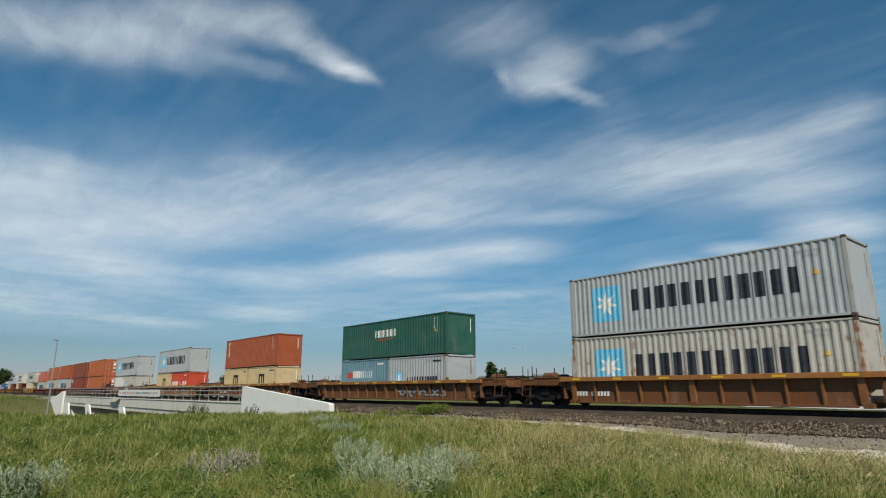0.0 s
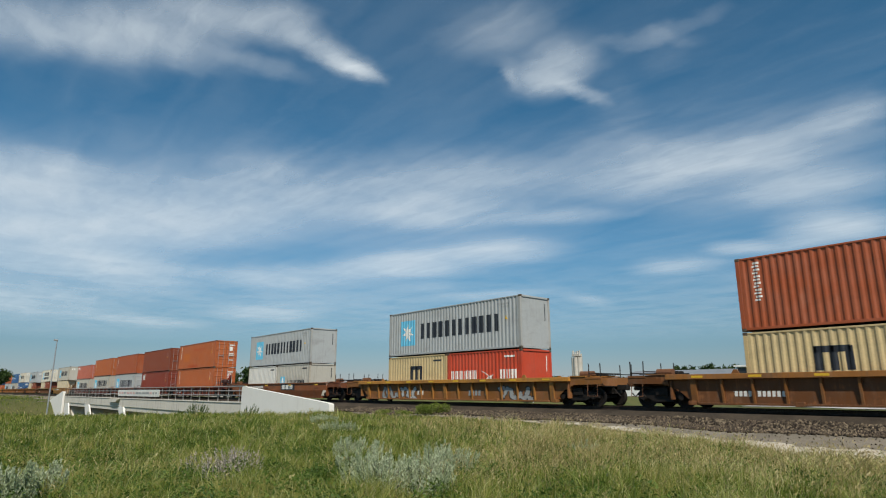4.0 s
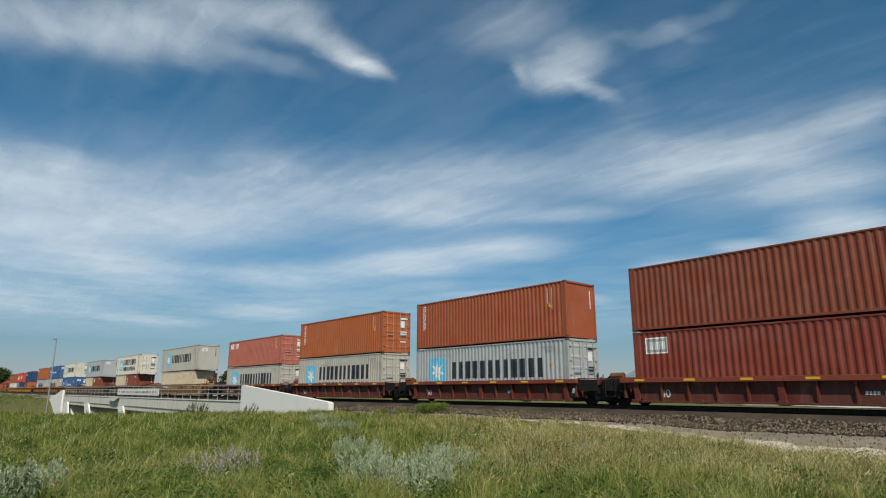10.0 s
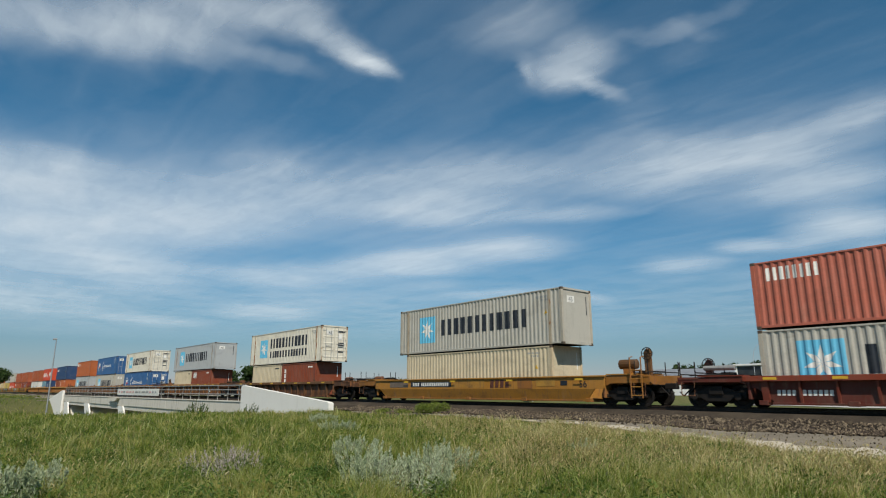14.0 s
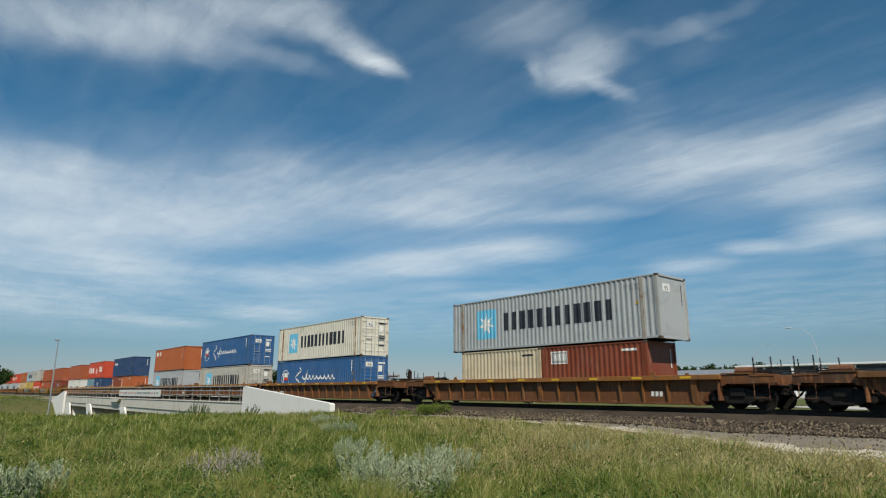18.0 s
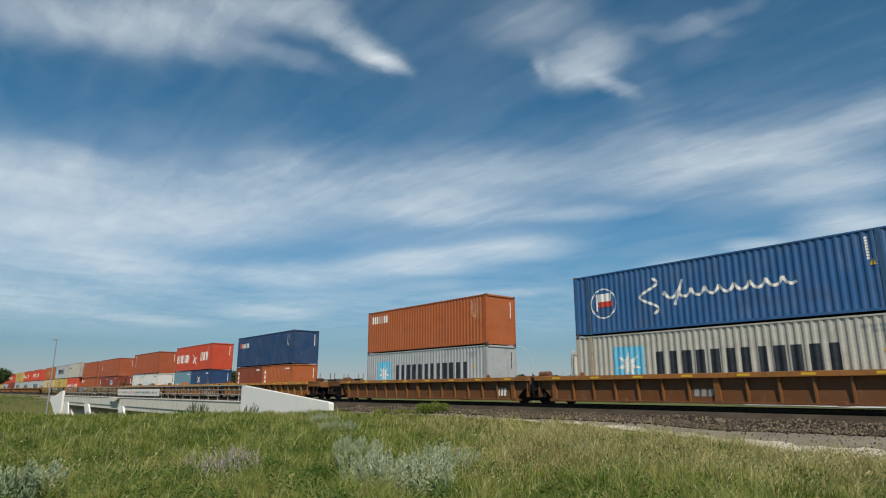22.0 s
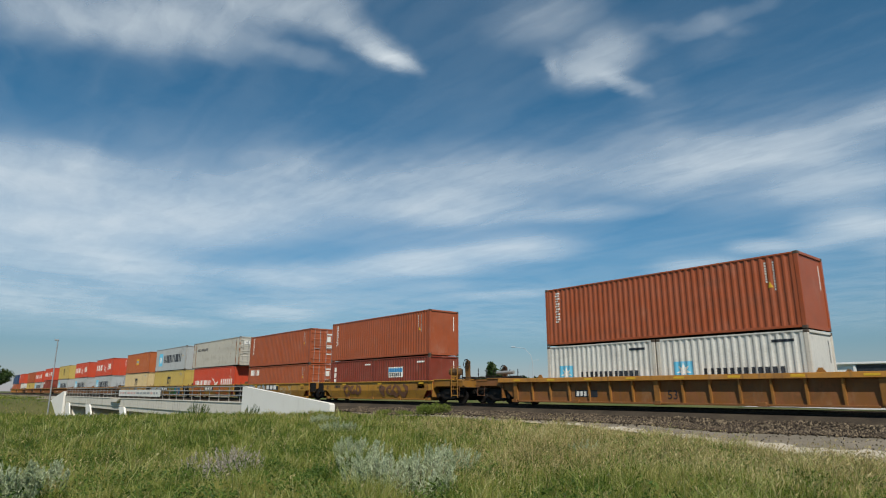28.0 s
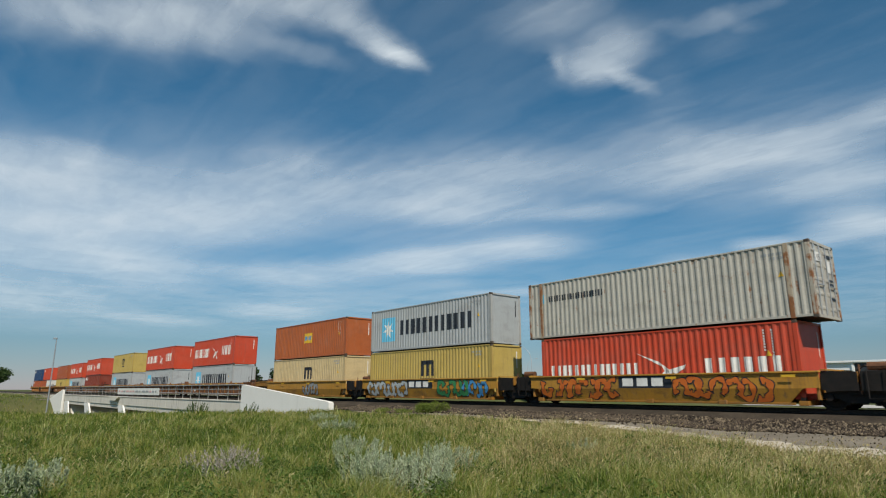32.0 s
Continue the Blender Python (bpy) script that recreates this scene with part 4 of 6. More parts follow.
def container(L, H, paint, mark, doors=False, rust=0.25, group="containers on the train", note=""):
    """A shipping box: posts, castings, rails, corrugated walls, roof, floor and doors. Its origin is the middle of its underside."""
    rgb3, word_ = PAINTS[paint]
    col = (*rgb3, rust)
    size = {6.06: "twenty-foot", 12.19: "forty-foot", 13.72: "forty-five-foot"}[L]
    ob = thing("shipping_container", f"{word_} corrugated steel {size} container{note}", "container", group)
    h, w = L / 2, WID / 2

    def add(name, key, make, at=(0, 0, 0), mat=BOX_PAINT, label="", parent=None, c=None):
        return part(name, shared((name, *key), make), mat, parent or ob, label, c or col, at)

    for sx in (-1, 1):
        for sy in (-1, 1):
            add("corner_post", (H, sx, sy), lambda: Build().soft(min(0, -sx * 0.16), min(0, -sy * 0.12), 0.118, max(0, -sx * 0.16), max(0, -sy * 0.12), H - 0.118).mesh("corner_post"), (sx * h, sy * w, 0), c=(rgb3[0] * 0.95, rgb3[1] * 0.9, rgb3[2] * 0.85, min(1, rust + 0.25)))
            for z in (0, H - 0.118):
                add("corner_casting", (sx, sy), lambda: Build().soft(min(0, -sx * 0.178), min(0, -sy * 0.162), 0, max(0, -sx * 0.178), max(0, -sy * 0.162), 0.118, 0.016).mesh("corner_casting"), (sx * (h + 0.003), sy * (w + 0.003), z), CASTING)
    for sy in (-1, 1):
        add("bottom_rail", (L,), lambda: Build().soft(-h + 0.178, -0.025, 0.05, h - 0.178, 0.025, 0.15, 0.006).mesh("bottom_rail"), (0, sy * (w - 0.03), 0))
        add("top_rail", (L,), lambda: Build().soft(-h + 0.178, -0.03, 0, h - 0.178, 0.03, 0.065, 0.006).mesh("top_rail"), (0, sy * (w - 0.033), H - 0.085))
    add("side_panel", (L, H), lambda: side_mesh(L, H), (0, -w + 0.014, 0))
    far = add("side_panel", (L, H), lambda: side_mesh(L, H), (0, w - 0.014, 0))
    far.rotation_euler = (0, 0, math.pi)
    add("roof", (L,), lambda: roof_mesh(L), (0, 0, H - 0.04))
    add("floor", (L,), lambda: Build().box(-h + 0.05, -w + 0.06, 0.06, h - 0.05, w - 0.06, 0.15).mesh("floor"), mat=GREASE)
    add("end_wall", (H,), lambda: Build().box(0.02, -w + 0.12, 0.03, 0.06, w - 0.12, H - 0.02).mesh("end_wall"), (h - 0.11, 0, 0)) if not doors else None
    add("end_wall", (H, -1), lambda: Build().box(-0.06, -w + 0.12, 0.03, -0.02, w - 0.12, H - 0.02).mesh("end_wall"), (-h + 0.11, 0, 0))
    if not doors:
        add("end_header", (), lambda: Build().soft(-0.03, -w + 0.17, 0, 0.0, w - 0.17, 0.1, 0.005).mesh("end_header"), (h, 0, H - 0.11))
        add("end_sill", (), lambda: Build().soft(-0.03, -w + 0.17, 0.02, 0.0, w - 0.17, 0.14, 0.005).mesh("end_sill"), (h, 0, 0))
        part("code_bar", shared(("endbars", H), lambda: Build().box(0.0, 0.80, H * 0.55, 0.004, 0.86, H * 0.88).mesh("code_bar")), NAVY if mark.startswith("star") else MARK, ob, at=(h - 0.05, 0, 0))
    else:
        for s in (-1, 1):
            door = add("door", (H, s), lambda: door_mesh(H, s), (h - 0.07, 0, 0))
            for y in (0.30, 0.82):
                add("lock_rod", (H,), lambda: Build().tube([(0, 0, 0.12), (0, 0, H * 0.5), (0, 0, H - 0.12)], 0.022, 6).mesh("lock_rod"), (0.075, s * y, 0), GALV, parent=door)
            add("handle", (), lambda: Build().soft(0, -0.26, 0, 0.03, 0.26, 0.045, 0.006).mesh("handle"), (0.09, s * 0.55, H * 0.42), GALV, parent=door)
            for k in range(4):
                add("hinge", (), lambda: Build().soft(0, -0.07, 0, 0.03, 0.07, 0.1, 0.006).mesh("hinge"), (0.055, s * 1.03, H * (0.14 + 0.24 * k)), parent=door)
        add("end_header", (1,), lambda: Build().soft(-0.08, -w + 0.17, 0, 0.0, w - 0.17, 0.11, 0.005).mesh("end_header"), (h, 0, H - 0.12))
        add("end_sill", (1,), lambda: Build().soft(-0.08, -w + 0.17, 0.02, 0.0, w - 0.17, 0.14, 0.005).mesh("end_sill"), (h, 0, 0))
        part("placard", shared(("placard", H), lambda: Build().box(0, 0.35, H * 0.62, 0.004, 0.70, H * 0.78).mesh("placard")), MARK, ob, at=(h - 0.012, 0, 0))
        for k, (y0, y1, z0, z1) in enumerate(((0.30, 0.95, 0.82, 0.86), (0.34, 0.9, 0.50, 0.53), (0.34, 0.9, 0.45, 0.48), (0.34, 0.8, 0.26, 0.29))):
            part("code_bar", shared(("doorbars", H, k), lambda: Build().box(0, y0, H * z0, 0.004, y1, H * z1).mesh("code_bar")), NAVY if mark.startswith("star") else MARK, ob, at=(h - 0.012, 0, 0))
    if L > 13:
        for sx in (-1, 1):
            for sy in (-1, 1):
                p = add("load_post", (H,), lambda: Build().soft(-0.09, -0.02, 0.02, 0.09, 0.06, H - 0.02).mesh("load_post"), (sx * 6.02, sy * (w - 0.02), 0), label="rust-streaked load post")
                p.rotation_euler = (0, 0, 0 if sy < 0 else math.pi)
                p.color = (rgb3[0] * 0.9, rgb3[1] * 0.78, rgb3[2] * 0.65, min(1, rust + 0.45))
        plate = part("size_plate", shared(("plate", H), lambda: Build().box(0, -0.75, H * 0.74, 0.005, -0.15, H * 0.86).mesh("size_plate")), MARK, ob, at=(h - (0.048 if not doors else 0.01), 0, 0))
        cu = bpy.data.curves.new("size_figures", "FONT")
        cu.body, cu.size, cu.align_x = "45", 0.32, "CENTER"
        tx = new("size_figures", cu)
        cu.materials.append(NAVY)
        tx.parent = ob
        tx.matrix_local = pose(h - (0.040 if not doors else 0.002), -0.45, H * 0.76, 90, 0, 90)
    for row, (name, label, shapes, mat) in enumerate(livery(mark, L, H)):
        many = isinstance(shapes[0][0], list)
        for i, one in enumerate(shapes if many else [shapes]):
            key = ("mark", mark, L, H, row, i)
            part(name, shared(key, lambda: decal(one, L, 0.004 + 0.003 * row).mesh(name, weld=True)), mat, ob, label, at=(0, -w + 0.014, 0))
    return ob


def door_mesh(H, s):
    """One leaf of the doors, with its shallow ribs."""
    b = Build()
    y0, y1 = (0.012, WID / 2 - 0.125)
    ys = [y0, y1] if s > 0 else [-y1, -y0]
    b.box(0, ys[0], 0.14, 0.035, ys[1], H - 0.12)
    for k in range(5):
        z = 0.30 + (H - 0.75) * k / 4
        b.prism([(0.035, z), (0.055, z + 0.04), (0.055, z + 0.12), (0.035, z + 0.16)], 1, ys[0] + 0.1, ys[1] - 0.1)
    return b.mesh("door")


# ---- well cars ----
CAR_COLOURS = {
    "rust": ((0.200, 0.076, 0.016, 0.60), "rust-brown"), "brown": ((0.225, 0.085, 0.018, 0.45), "weathered brown"), "ochre": ((0.335, 0.142, 0.024, 0.7), "faded ochre-yellow"),
    "umber": ((0.105, 0.042, 0.012, 0.7), "dark rusted brown"), "red": ((0.150, 0.024, 0.010, 0.35), "dark red-brown"), "yellow": ((0.44, 0.215, 0.022, 0.4), "yellow"), "amber": ((0.40, 0.175, 0.020, 0.62), "dirty amber-yellow"), "copper": ((0.235, 0.068, 0.015, 0.3), "copper-brown"),
}


def truck_meshes():
    wheel = Build()
    prof = [(0.0, 0.42), (0.09, 0.43), (0.115, 0.465), (0.14, 0.465), (0.14, 0.36), (0.09, 0.34), (0.09, 0.16), (0.15, 0.13), (0.15, 0.0), (-0.04, 0.0), (-0.04, 0.13), (0.02, 0.17), (0.02, 0.34), (-0.01, 0.36)]
    n = 20
    for i in range(n):
        a, b = 2 * math.pi * i / n, 2 * math.pi * (i + 1) / n
        for (y0, r0), (y1, r1) in zip(prof, prof[1:] + prof[:1]):
            if r0 + r1 > 0:
                pts = [(r0 * math.cos(a), y0, r0 * math.sin(a)), (r1 * math.cos(a), y1, r1 * math.sin(a)), (r1 * math.cos(b), y1, r1 * math.sin(b)), (r0 * math.cos(b), y0, r0 * math.sin(b))]
                wheel.poly(pts, [(0, 1, 2, 3)])
    frame_ = Build()
    out = [(-1.15, 0.36), (-1.15, 0.56), (-0.72, 0.64), (-0.35, 0.78), (0.35, 0.78), (0.72, 0.64), (1.15, 0.56), (1.15, 0.36), (0.68, 0.38), (0.42, 0.24), (-0.42, 0.24), (-0.68, 0.38)]
    for y in (-1.13, 0.97):
        frame_.prism([(x, z) for x, z in out], 1, y, y + 0.16)
    frame_.soft(-0.28, -1.2, 0.5, 0.28, 1.2, 0.82)
    spring = Build()
    for x in (-0.16, 0.0, 0.16):
        spring.tube([(x, 0, 0.26), (x, 0, 0.5)], 0.065, 8)
    cap = Build().tube([(0, -0.09, 0), (0, 0.02, 0)], 0.12, 10)
    axle = Build().tube([(0, -1.15, 0), (0, 1.15, 0)], 0.08, 8)
    return wheel.mesh("wheel"), frame_.mesh("truck_frame"), spring.mesh("spring_nest"), cap.mesh("axle_cap"), axle.mesh("axle")


TRUCK = truck_meshes()


def truck(car, x):
    wheel, frame_, spring, cap, axle = TRUCK
    fr = part("truck_frame", frame_, GREASE, car, "grease-black cast steel truck", at=(x, 0, RZ - 0.13))
    for dx in (-0.89, 0.89):
        part("axle", axle, GREASE, fr, at=(dx, 0, 0.42))
        for s in (-1, 1):
            w = part("wheel", wheel, GREASE, fr, at=(dx, s * 0.72, 0.42))
            w.rotation_euler = (0, 0, 0 if s > 0 else math.pi)
            c = part("axle_cap", cap, GREASE, fr, at=(dx, s * 1.15, 0.42))
            c.rotation_euler = (0, 0, 0 if s < 0 else math.pi)
    for dx in (-0.42, 0.42):
        part("brake_beam", shared(("beam",), lambda: Build().soft(-0.07, -0.95, 0.16, 0.07, 0.95, 0.56).mesh("brake_beam")), GREASE, fr, at=(dx, 0, 0))
    for s in (-1, 1):
        part("spring_nest", spring, GREASE, fr, at=(0, s * 1.05, 0))


def sill_mesh(a, b, smooth, top, rise):
    """One side of the well from a to b along the car, its bottom edge raised at both ends over the trucks."""
    bot, m = 0.13, Build()
    if not smooth:
        m.prism([(a, top - 0.05), (b, top - 0.05), (b, rise), (b - 0.35, rise), (b - 1.05, bot), (a + 1.05, bot), (a + 0.35, rise), (a, rise)], 1, 0.14, 0.17)
        return m.mesh("side_sill")
    brk = 0.70
    def skin(y):
        return [(a, y - 0.02, top - 0.02), (b, y - 0.02, top - 0.02), (b, y - 0.02, rise), (b - 0.55, y - 0.02, brk), (a + 0.55, y - 0.02, brk), (a, y - 0.02, rise), (b - 1.15, y + 0.13, bot), (a + 1.15, y + 0.13, bot)]
    v = skin(0) + skin(0.05)
    fs = [(0, 1, 2, 3, 4, 5), (4, 3, 6, 7)]
    fs += [tuple(k + 8 for k in f[::-1]) for f in fs]
    loop = [0, 1, 2, 3, 6, 7, 4, 5]
    fs += [(loop[k], loop[(k + 1) % 8], loop[(k + 1) % 8] + 8, loop[k] + 8) for k in range(8)]
    return m.poly(v, fs).mesh("side_sill")


def swirl(rg):
    """A hooked or looping sweep of paint that spells nothing."""
    a, turn = rg.uniform(0, 6.28), rg.choice((-1, 1)) * rg.uniform(3.2, 5.2)
    return [(0.5 + (0.30 + 0.16 * q / 7) * math.cos(a + turn * q / 7), 0.5 + (0.30 + 0.18 * q / 7) * math.sin(a + turn * q / 7)) for q in range(8)]


def spray(car, x, w, h, y, z, mat, kind):
    """Painted swirls on a car's side: stroke by stroke, a dark outline under the coloured paint."""
    rg = random.Random(int(abs(x) * 10) + int(w * 7))
    n = max(2, round(w / {"blob": 0.85, "faint": 0.42, "tag": 0.52}[kind]))
    for i in range(n):
        x0, g = x + i * w / n, w / n * (1.35 if kind == "tag" else 1.25)
        lo, hi = z - h * rg.uniform(0.44, 0.52), z + h * rg.uniform(0.42, 0.5)
        if kind == "tag":
            path = swirl(rg)
        else:
            path = [(0.5 + rg.uniform(0.15, 0.5) * math.cos(q * 1.1 + i), 0.5 + rg.uniform(0.2, 0.5) * math.sin(q * 1.1 + i)) for q in range(6)]
        lean = rg.uniform(-0.1, 0.16)
        pts = [Vector((x0 + (u + lean * v) * g, lo + v * (hi - lo))) for u, v in path]
        for _ in range(2):  # round the corners
            pts = [pts[0]] + [p for s, e in zip(pts, pts[1:]) for p in (s * 0.75 + e * 0.25, s * 0.25 + e * 0.75)] + [pts[-1]]
        wide = {"tag": 0.13, "blob": 0.16, "faint": 0.05}[kind] * min(1.0, h / 0.7) * rg.uniform(0.8, 1.15)
        for name, grow, out, m in (("graffiti_outline", 0.045, 0.010, NAVY), ("graffiti_stroke", 0.0, 0.015, mat)):
            if name == "graffiti_outline" and kind != "tag":
                continue
            rows = []
            for k, p in enumerate(pts):
                t = (pts[min(k + 1, len(pts) - 1)] - pts[max(k - 1, 0)]).normalized()
                side = Vector((-t.y, t.x)) * (wide + grow) * (0.8 + 0.3 * math.sin(k * 0.7 + i))
                ext = t * grow * (-1 if k == 0 else 1 if k == len(pts) - 1 else 0)
                for e in (p + side + ext, p - side + ext):
                    ez = min(max(e.y, 0.12), 1.24)
                    rows.append((e.x, y - out - 0.0006 * (i % 3) - 0.00005 * k + max(0.0, 0.70 - ez) * 0.242 * (1 if z > 0.6 else 0), ez))
            part(name, Build().poly(rows, [(2 * k, 2 * k + 2, 2 * k + 3, 2 * k + 1) for k in range(len(pts) - 1)]), m, car)


def well_car(well, left, right, paint, smooth, ends, marks=()):
    """One unit of a double-stack car. well: half length of the deep part; left, right: half lengths out to its ends;
    ends: for each end 'own' (truck and coupler), 'shared' (articulated, truck on this unit) or 'none' (neighbour carries the truck)."""
    (r, g, bl, rust), word_ = CAR_COLOURS[paint]
    col = (r, g, bl, rust)
    # deepened body colour: paints in the shade on recessed ribbed panels and low parts
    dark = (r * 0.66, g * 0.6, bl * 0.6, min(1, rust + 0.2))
    car = thing("well_car", f"{word_} steel double-stack well car with {'smooth' if smooth else 'ribbed'} sides", "railcar", "well cars of the train")
    a, b = -well, well
    edge = 1.50
    top = 1.15 if paint == "red" else 1.30
    up = top - 1.10
    ext = 0.75 if well > 7.5 else 0.35

    def add(name, build, c=col, mat=CAR_PAINT, label="", at=(0, 0, 0), parent=None):
        return part(name, build, mat, parent or car, label, c, at)

    for s in (-1, 1):
        # ribbed panels take the deepened colour, shade under the chord painted in
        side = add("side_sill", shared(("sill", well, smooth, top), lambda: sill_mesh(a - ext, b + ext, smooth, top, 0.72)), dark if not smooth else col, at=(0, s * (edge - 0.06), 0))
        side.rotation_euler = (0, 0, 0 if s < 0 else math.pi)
        # ribbed cars: chord colour brightened, its sunlit look put into the paint
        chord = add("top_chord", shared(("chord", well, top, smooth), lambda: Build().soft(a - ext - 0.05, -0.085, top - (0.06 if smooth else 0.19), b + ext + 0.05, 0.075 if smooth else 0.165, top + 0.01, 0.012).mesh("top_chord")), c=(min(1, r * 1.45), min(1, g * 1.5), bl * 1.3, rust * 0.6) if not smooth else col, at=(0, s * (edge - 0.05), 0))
        if well > 7.5 and not smooth:
            for x in (-6.42, 6.42):
                add("guide_post", shared(("guide", top), lambda: Build().prism([(-0.16, top + 0.011), (0.16, top + 0.011), (0.06, top + 0.17), (-0.06, top + 0.17)], 1, -0.03, 0.03).mesh("guide_post")), at=(x, s * (edge - 0.06), 0))
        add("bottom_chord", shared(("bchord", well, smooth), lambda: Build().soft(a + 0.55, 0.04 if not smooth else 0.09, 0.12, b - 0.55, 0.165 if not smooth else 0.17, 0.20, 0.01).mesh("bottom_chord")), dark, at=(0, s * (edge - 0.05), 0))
        if not smooth:
            n = int(2 * well / 1.22)
            for i in range(n + 1):
                x = a + 0.35 + (2 * well - 0.7) * i / n
                big = i in (0, n // 2, n)
                rib = add("rib", shared(("rib", big, top), lambda: Build().prism([(-0.01, top - 0.185), (0.14, top - 0.185), (0.14, 0.20), (0.07, 0.20)], 0, -(0.12 if big else 0.04), 0.12 if big else 0.04).mesh("rib")), at=(x, s * (edge - 0.06), 0))
                rib.rotation_euler = (0, 0, 0 if s < 0 else math.pi)
        if s < 0:
            k = 8 if well > 7.5 else 6
            for i in range(k):
                x = a + 0.6 + (2 * well - 1.2) * i / (k - 1)
                if paint not in ("yellow", "copper", "amber") or i % 2:
                    part("reflector", shared(("refl",), lambda: Build().soft(-0.24, -0.006, -0.045, 0.24, 0.0, 0.045, 0.003).mesh("reflector")), YELLOW, car, "yellow reflector strip", at=(x, -edge - 0.037, top - 0.09) if not smooth else (x, -edge + 0.018 - 0.1 + 0.0, top - 0.16))
    cross = shared(("cross",), lambda: Build().soft(-0.16, -edge + 0.07, 0.10, 0.16, edge - 0.07, 0.266).mesh("cross_bearer"))
    for x in (a + 0.25, a * 0.5, 0, b * 0.5, b - 0.25):
        add("cross_bearer", cross, dark, at=(x, 0, 0))
    for s, reach, kind in ((-1, left, ends[0]), (1, right, ends[1])):
        gear = kind if kind in ("brake", "wheel") else ""
        kind = "own" if gear else kind
        e = well
        add("bulkhead", shared(("bulk",), lambda: Build().soft(-0.05, -edge + 0.12, 0.3, 0.05, edge - 0.12, 1.08).mesh("bulkhead")), dark, at=(s * (e + ext - 0.1), 0, 0))
        out = reach - (0.55 if kind == "own" else 0.15)
        lo, hi = sorted((s * (e + ext), s * out))
        add("end_platform", Build().soft(lo, -0.62, 0.86, hi, 0.62, 1.06 + up), dark)
        add("cover_plate", Build().prism([(lo + 0.05, top + 0.012), (lo + 0.05, top + 0.06), (hi - (0.9 if s > 0 else 0.05), top + 0.06), (hi - (0.9 if s > 0 else 0.05), top + 0.012)] if s > 0 else [(lo + 0.9, top + 0.012), (lo + 0.9, top + 0.06), (hi - 0.05, top + 0.06), (hi - 0.05, top + 0.012)], 1, -1.4, 1.4))
        add("end_sill", Build().soft(min(s * (out - 0.25), s * out), -1.35, 0.88, max(s * (out - 0.25), s * out), 1.35, 1.06 + up), dark)
        for y in (-1.36, 1.3):
            if kind == "own":
                add("end_bracket", Build().prism([(s * (e + ext + 0.01), top), (s * (e + ext + 0.01), 0.84), (s * (e + ext + 0.25), 0.94), (s * out, 0.96), (s * out, top)], 1, y, y + 0.06), dark)
            else:
                add("end_bracket", Build().prism([(s * (e + ext + 0.01), top), (s * (e + ext + 0.01), 0.66), (s * (e + ext + 0.2), 0.60), (s * out, 0.62), (s * out, top - 0.04)], 1, y, y + 0.06), mat=GREASE)
        if kind == "own":
            truck(car, s * (reach - 2.05))
            add("coupler", Build().soft(min(s * (out - 0.05), s * (reach - 0.02)), -0.14, 0.68, max(s * (out - 0.05), s * (reach - 0.02)), 0.14, 0.94, 0.03), dark, GREASE)
            add("air_hose", Build().tube([(s * (out - 0.1), -0.32, 0.80), (s * (out + 0.12), -0.34, 0.58), (s * (out + 0.32), -0.34, 0.40), (s * (out + 0.5), -0.32, 0.56)], 0.03, 6), mat=GREASE)
            for k, y in ((0.1, -1.28), (0.75, -1.28), (0.1, 1.28), (0.75, 1.28)):
                x = s * (out - k)
                add("guard_post", Build().tube([(x, y, 1.0 + up), (x, y, 1.72 + up)], 0.024, 6), mat=GREASE)
            add("grab_iron", Build().tube([(s * (out - 0.2), -1.42, 0.95), (s * (out - 0.2), -1.46, 0.42), (s * (out - 0.75), -1.46, 0.42), (s * (out - 0.75), -1.42, 0.95)], 0.018, 6), mat=RUSTY)
            if gear:
                big = gear == "brake"
                c = Vector((s * (out - 0.55), -0.55 if big else 0.3, top + (0.95 if big else 0.55)))
                wh = Build()
                wh.tube([c + Vector((0.27 * math.cos(q * math.pi / 8), 0, 0.27 * math.sin(q * math.pi / 8))) for q in range(17)], 0.022, 6)
                for q in range(3):
                    u = Vector((0.27 * math.cos(q * 1.047), 0, 0.27 * math.sin(q * 1.047)))
                    wh.tube([c - u, c + u], 0.014, 5)
                part("brake_wheel", wh, REDMARK if big and paint == "red" else GREASE, car, "orange-red hand brake wheel" if big and paint == "red" else "")
                add("brake_stand", Build().prism([(c.x - 0.16, top - 0.1), (c.x + 0.12, top - 0.1), (c.x + 0.10, c.z + 0.16), (c.x - 0.06, c.z + 0.24), (c.x - 0.2, c.z + 0.05)], 1, c.y + 0.06, c.y + 0.22), (r * 0.32, g * 0.3, bl * 0.4, 0.4))
                if big:
                    add("air_reservoir", Build().tube([(s * (out - 1.95), -0.6, top + 0.50), (s * (out - 1.90), -0.6, top + 0.50), (s * (out - 1.05), -0.6, top + 0.50), (s * (out - 1.0), -0.6, top + 0.50)], [0.12, 0.22, 0.22, 0.12], 12), (r * 0.22, g * 0.22, bl * 0.5, 0.35))
                    add("reservoir_bracket", Build().soft(min(s * (out - 1.7), s * (out - 1.25)), -0.75, top + 0.02, max(s * (out - 1.7), s * (out - 1.25)), -0.45, top + 0.30), dark)
                    for k in (0.30, 0.85):
                        add("ladder_post", Build().tube([(s * (out - k), -1.5, 0.30), (s * (out - k), -1.5, top + 0.75), (s * (out - k - 0.05), -1.2, top + 0.80)], 0.03, 6), dark)
                    for k in range(4):
                        zz = 0.42 + k * 0.36
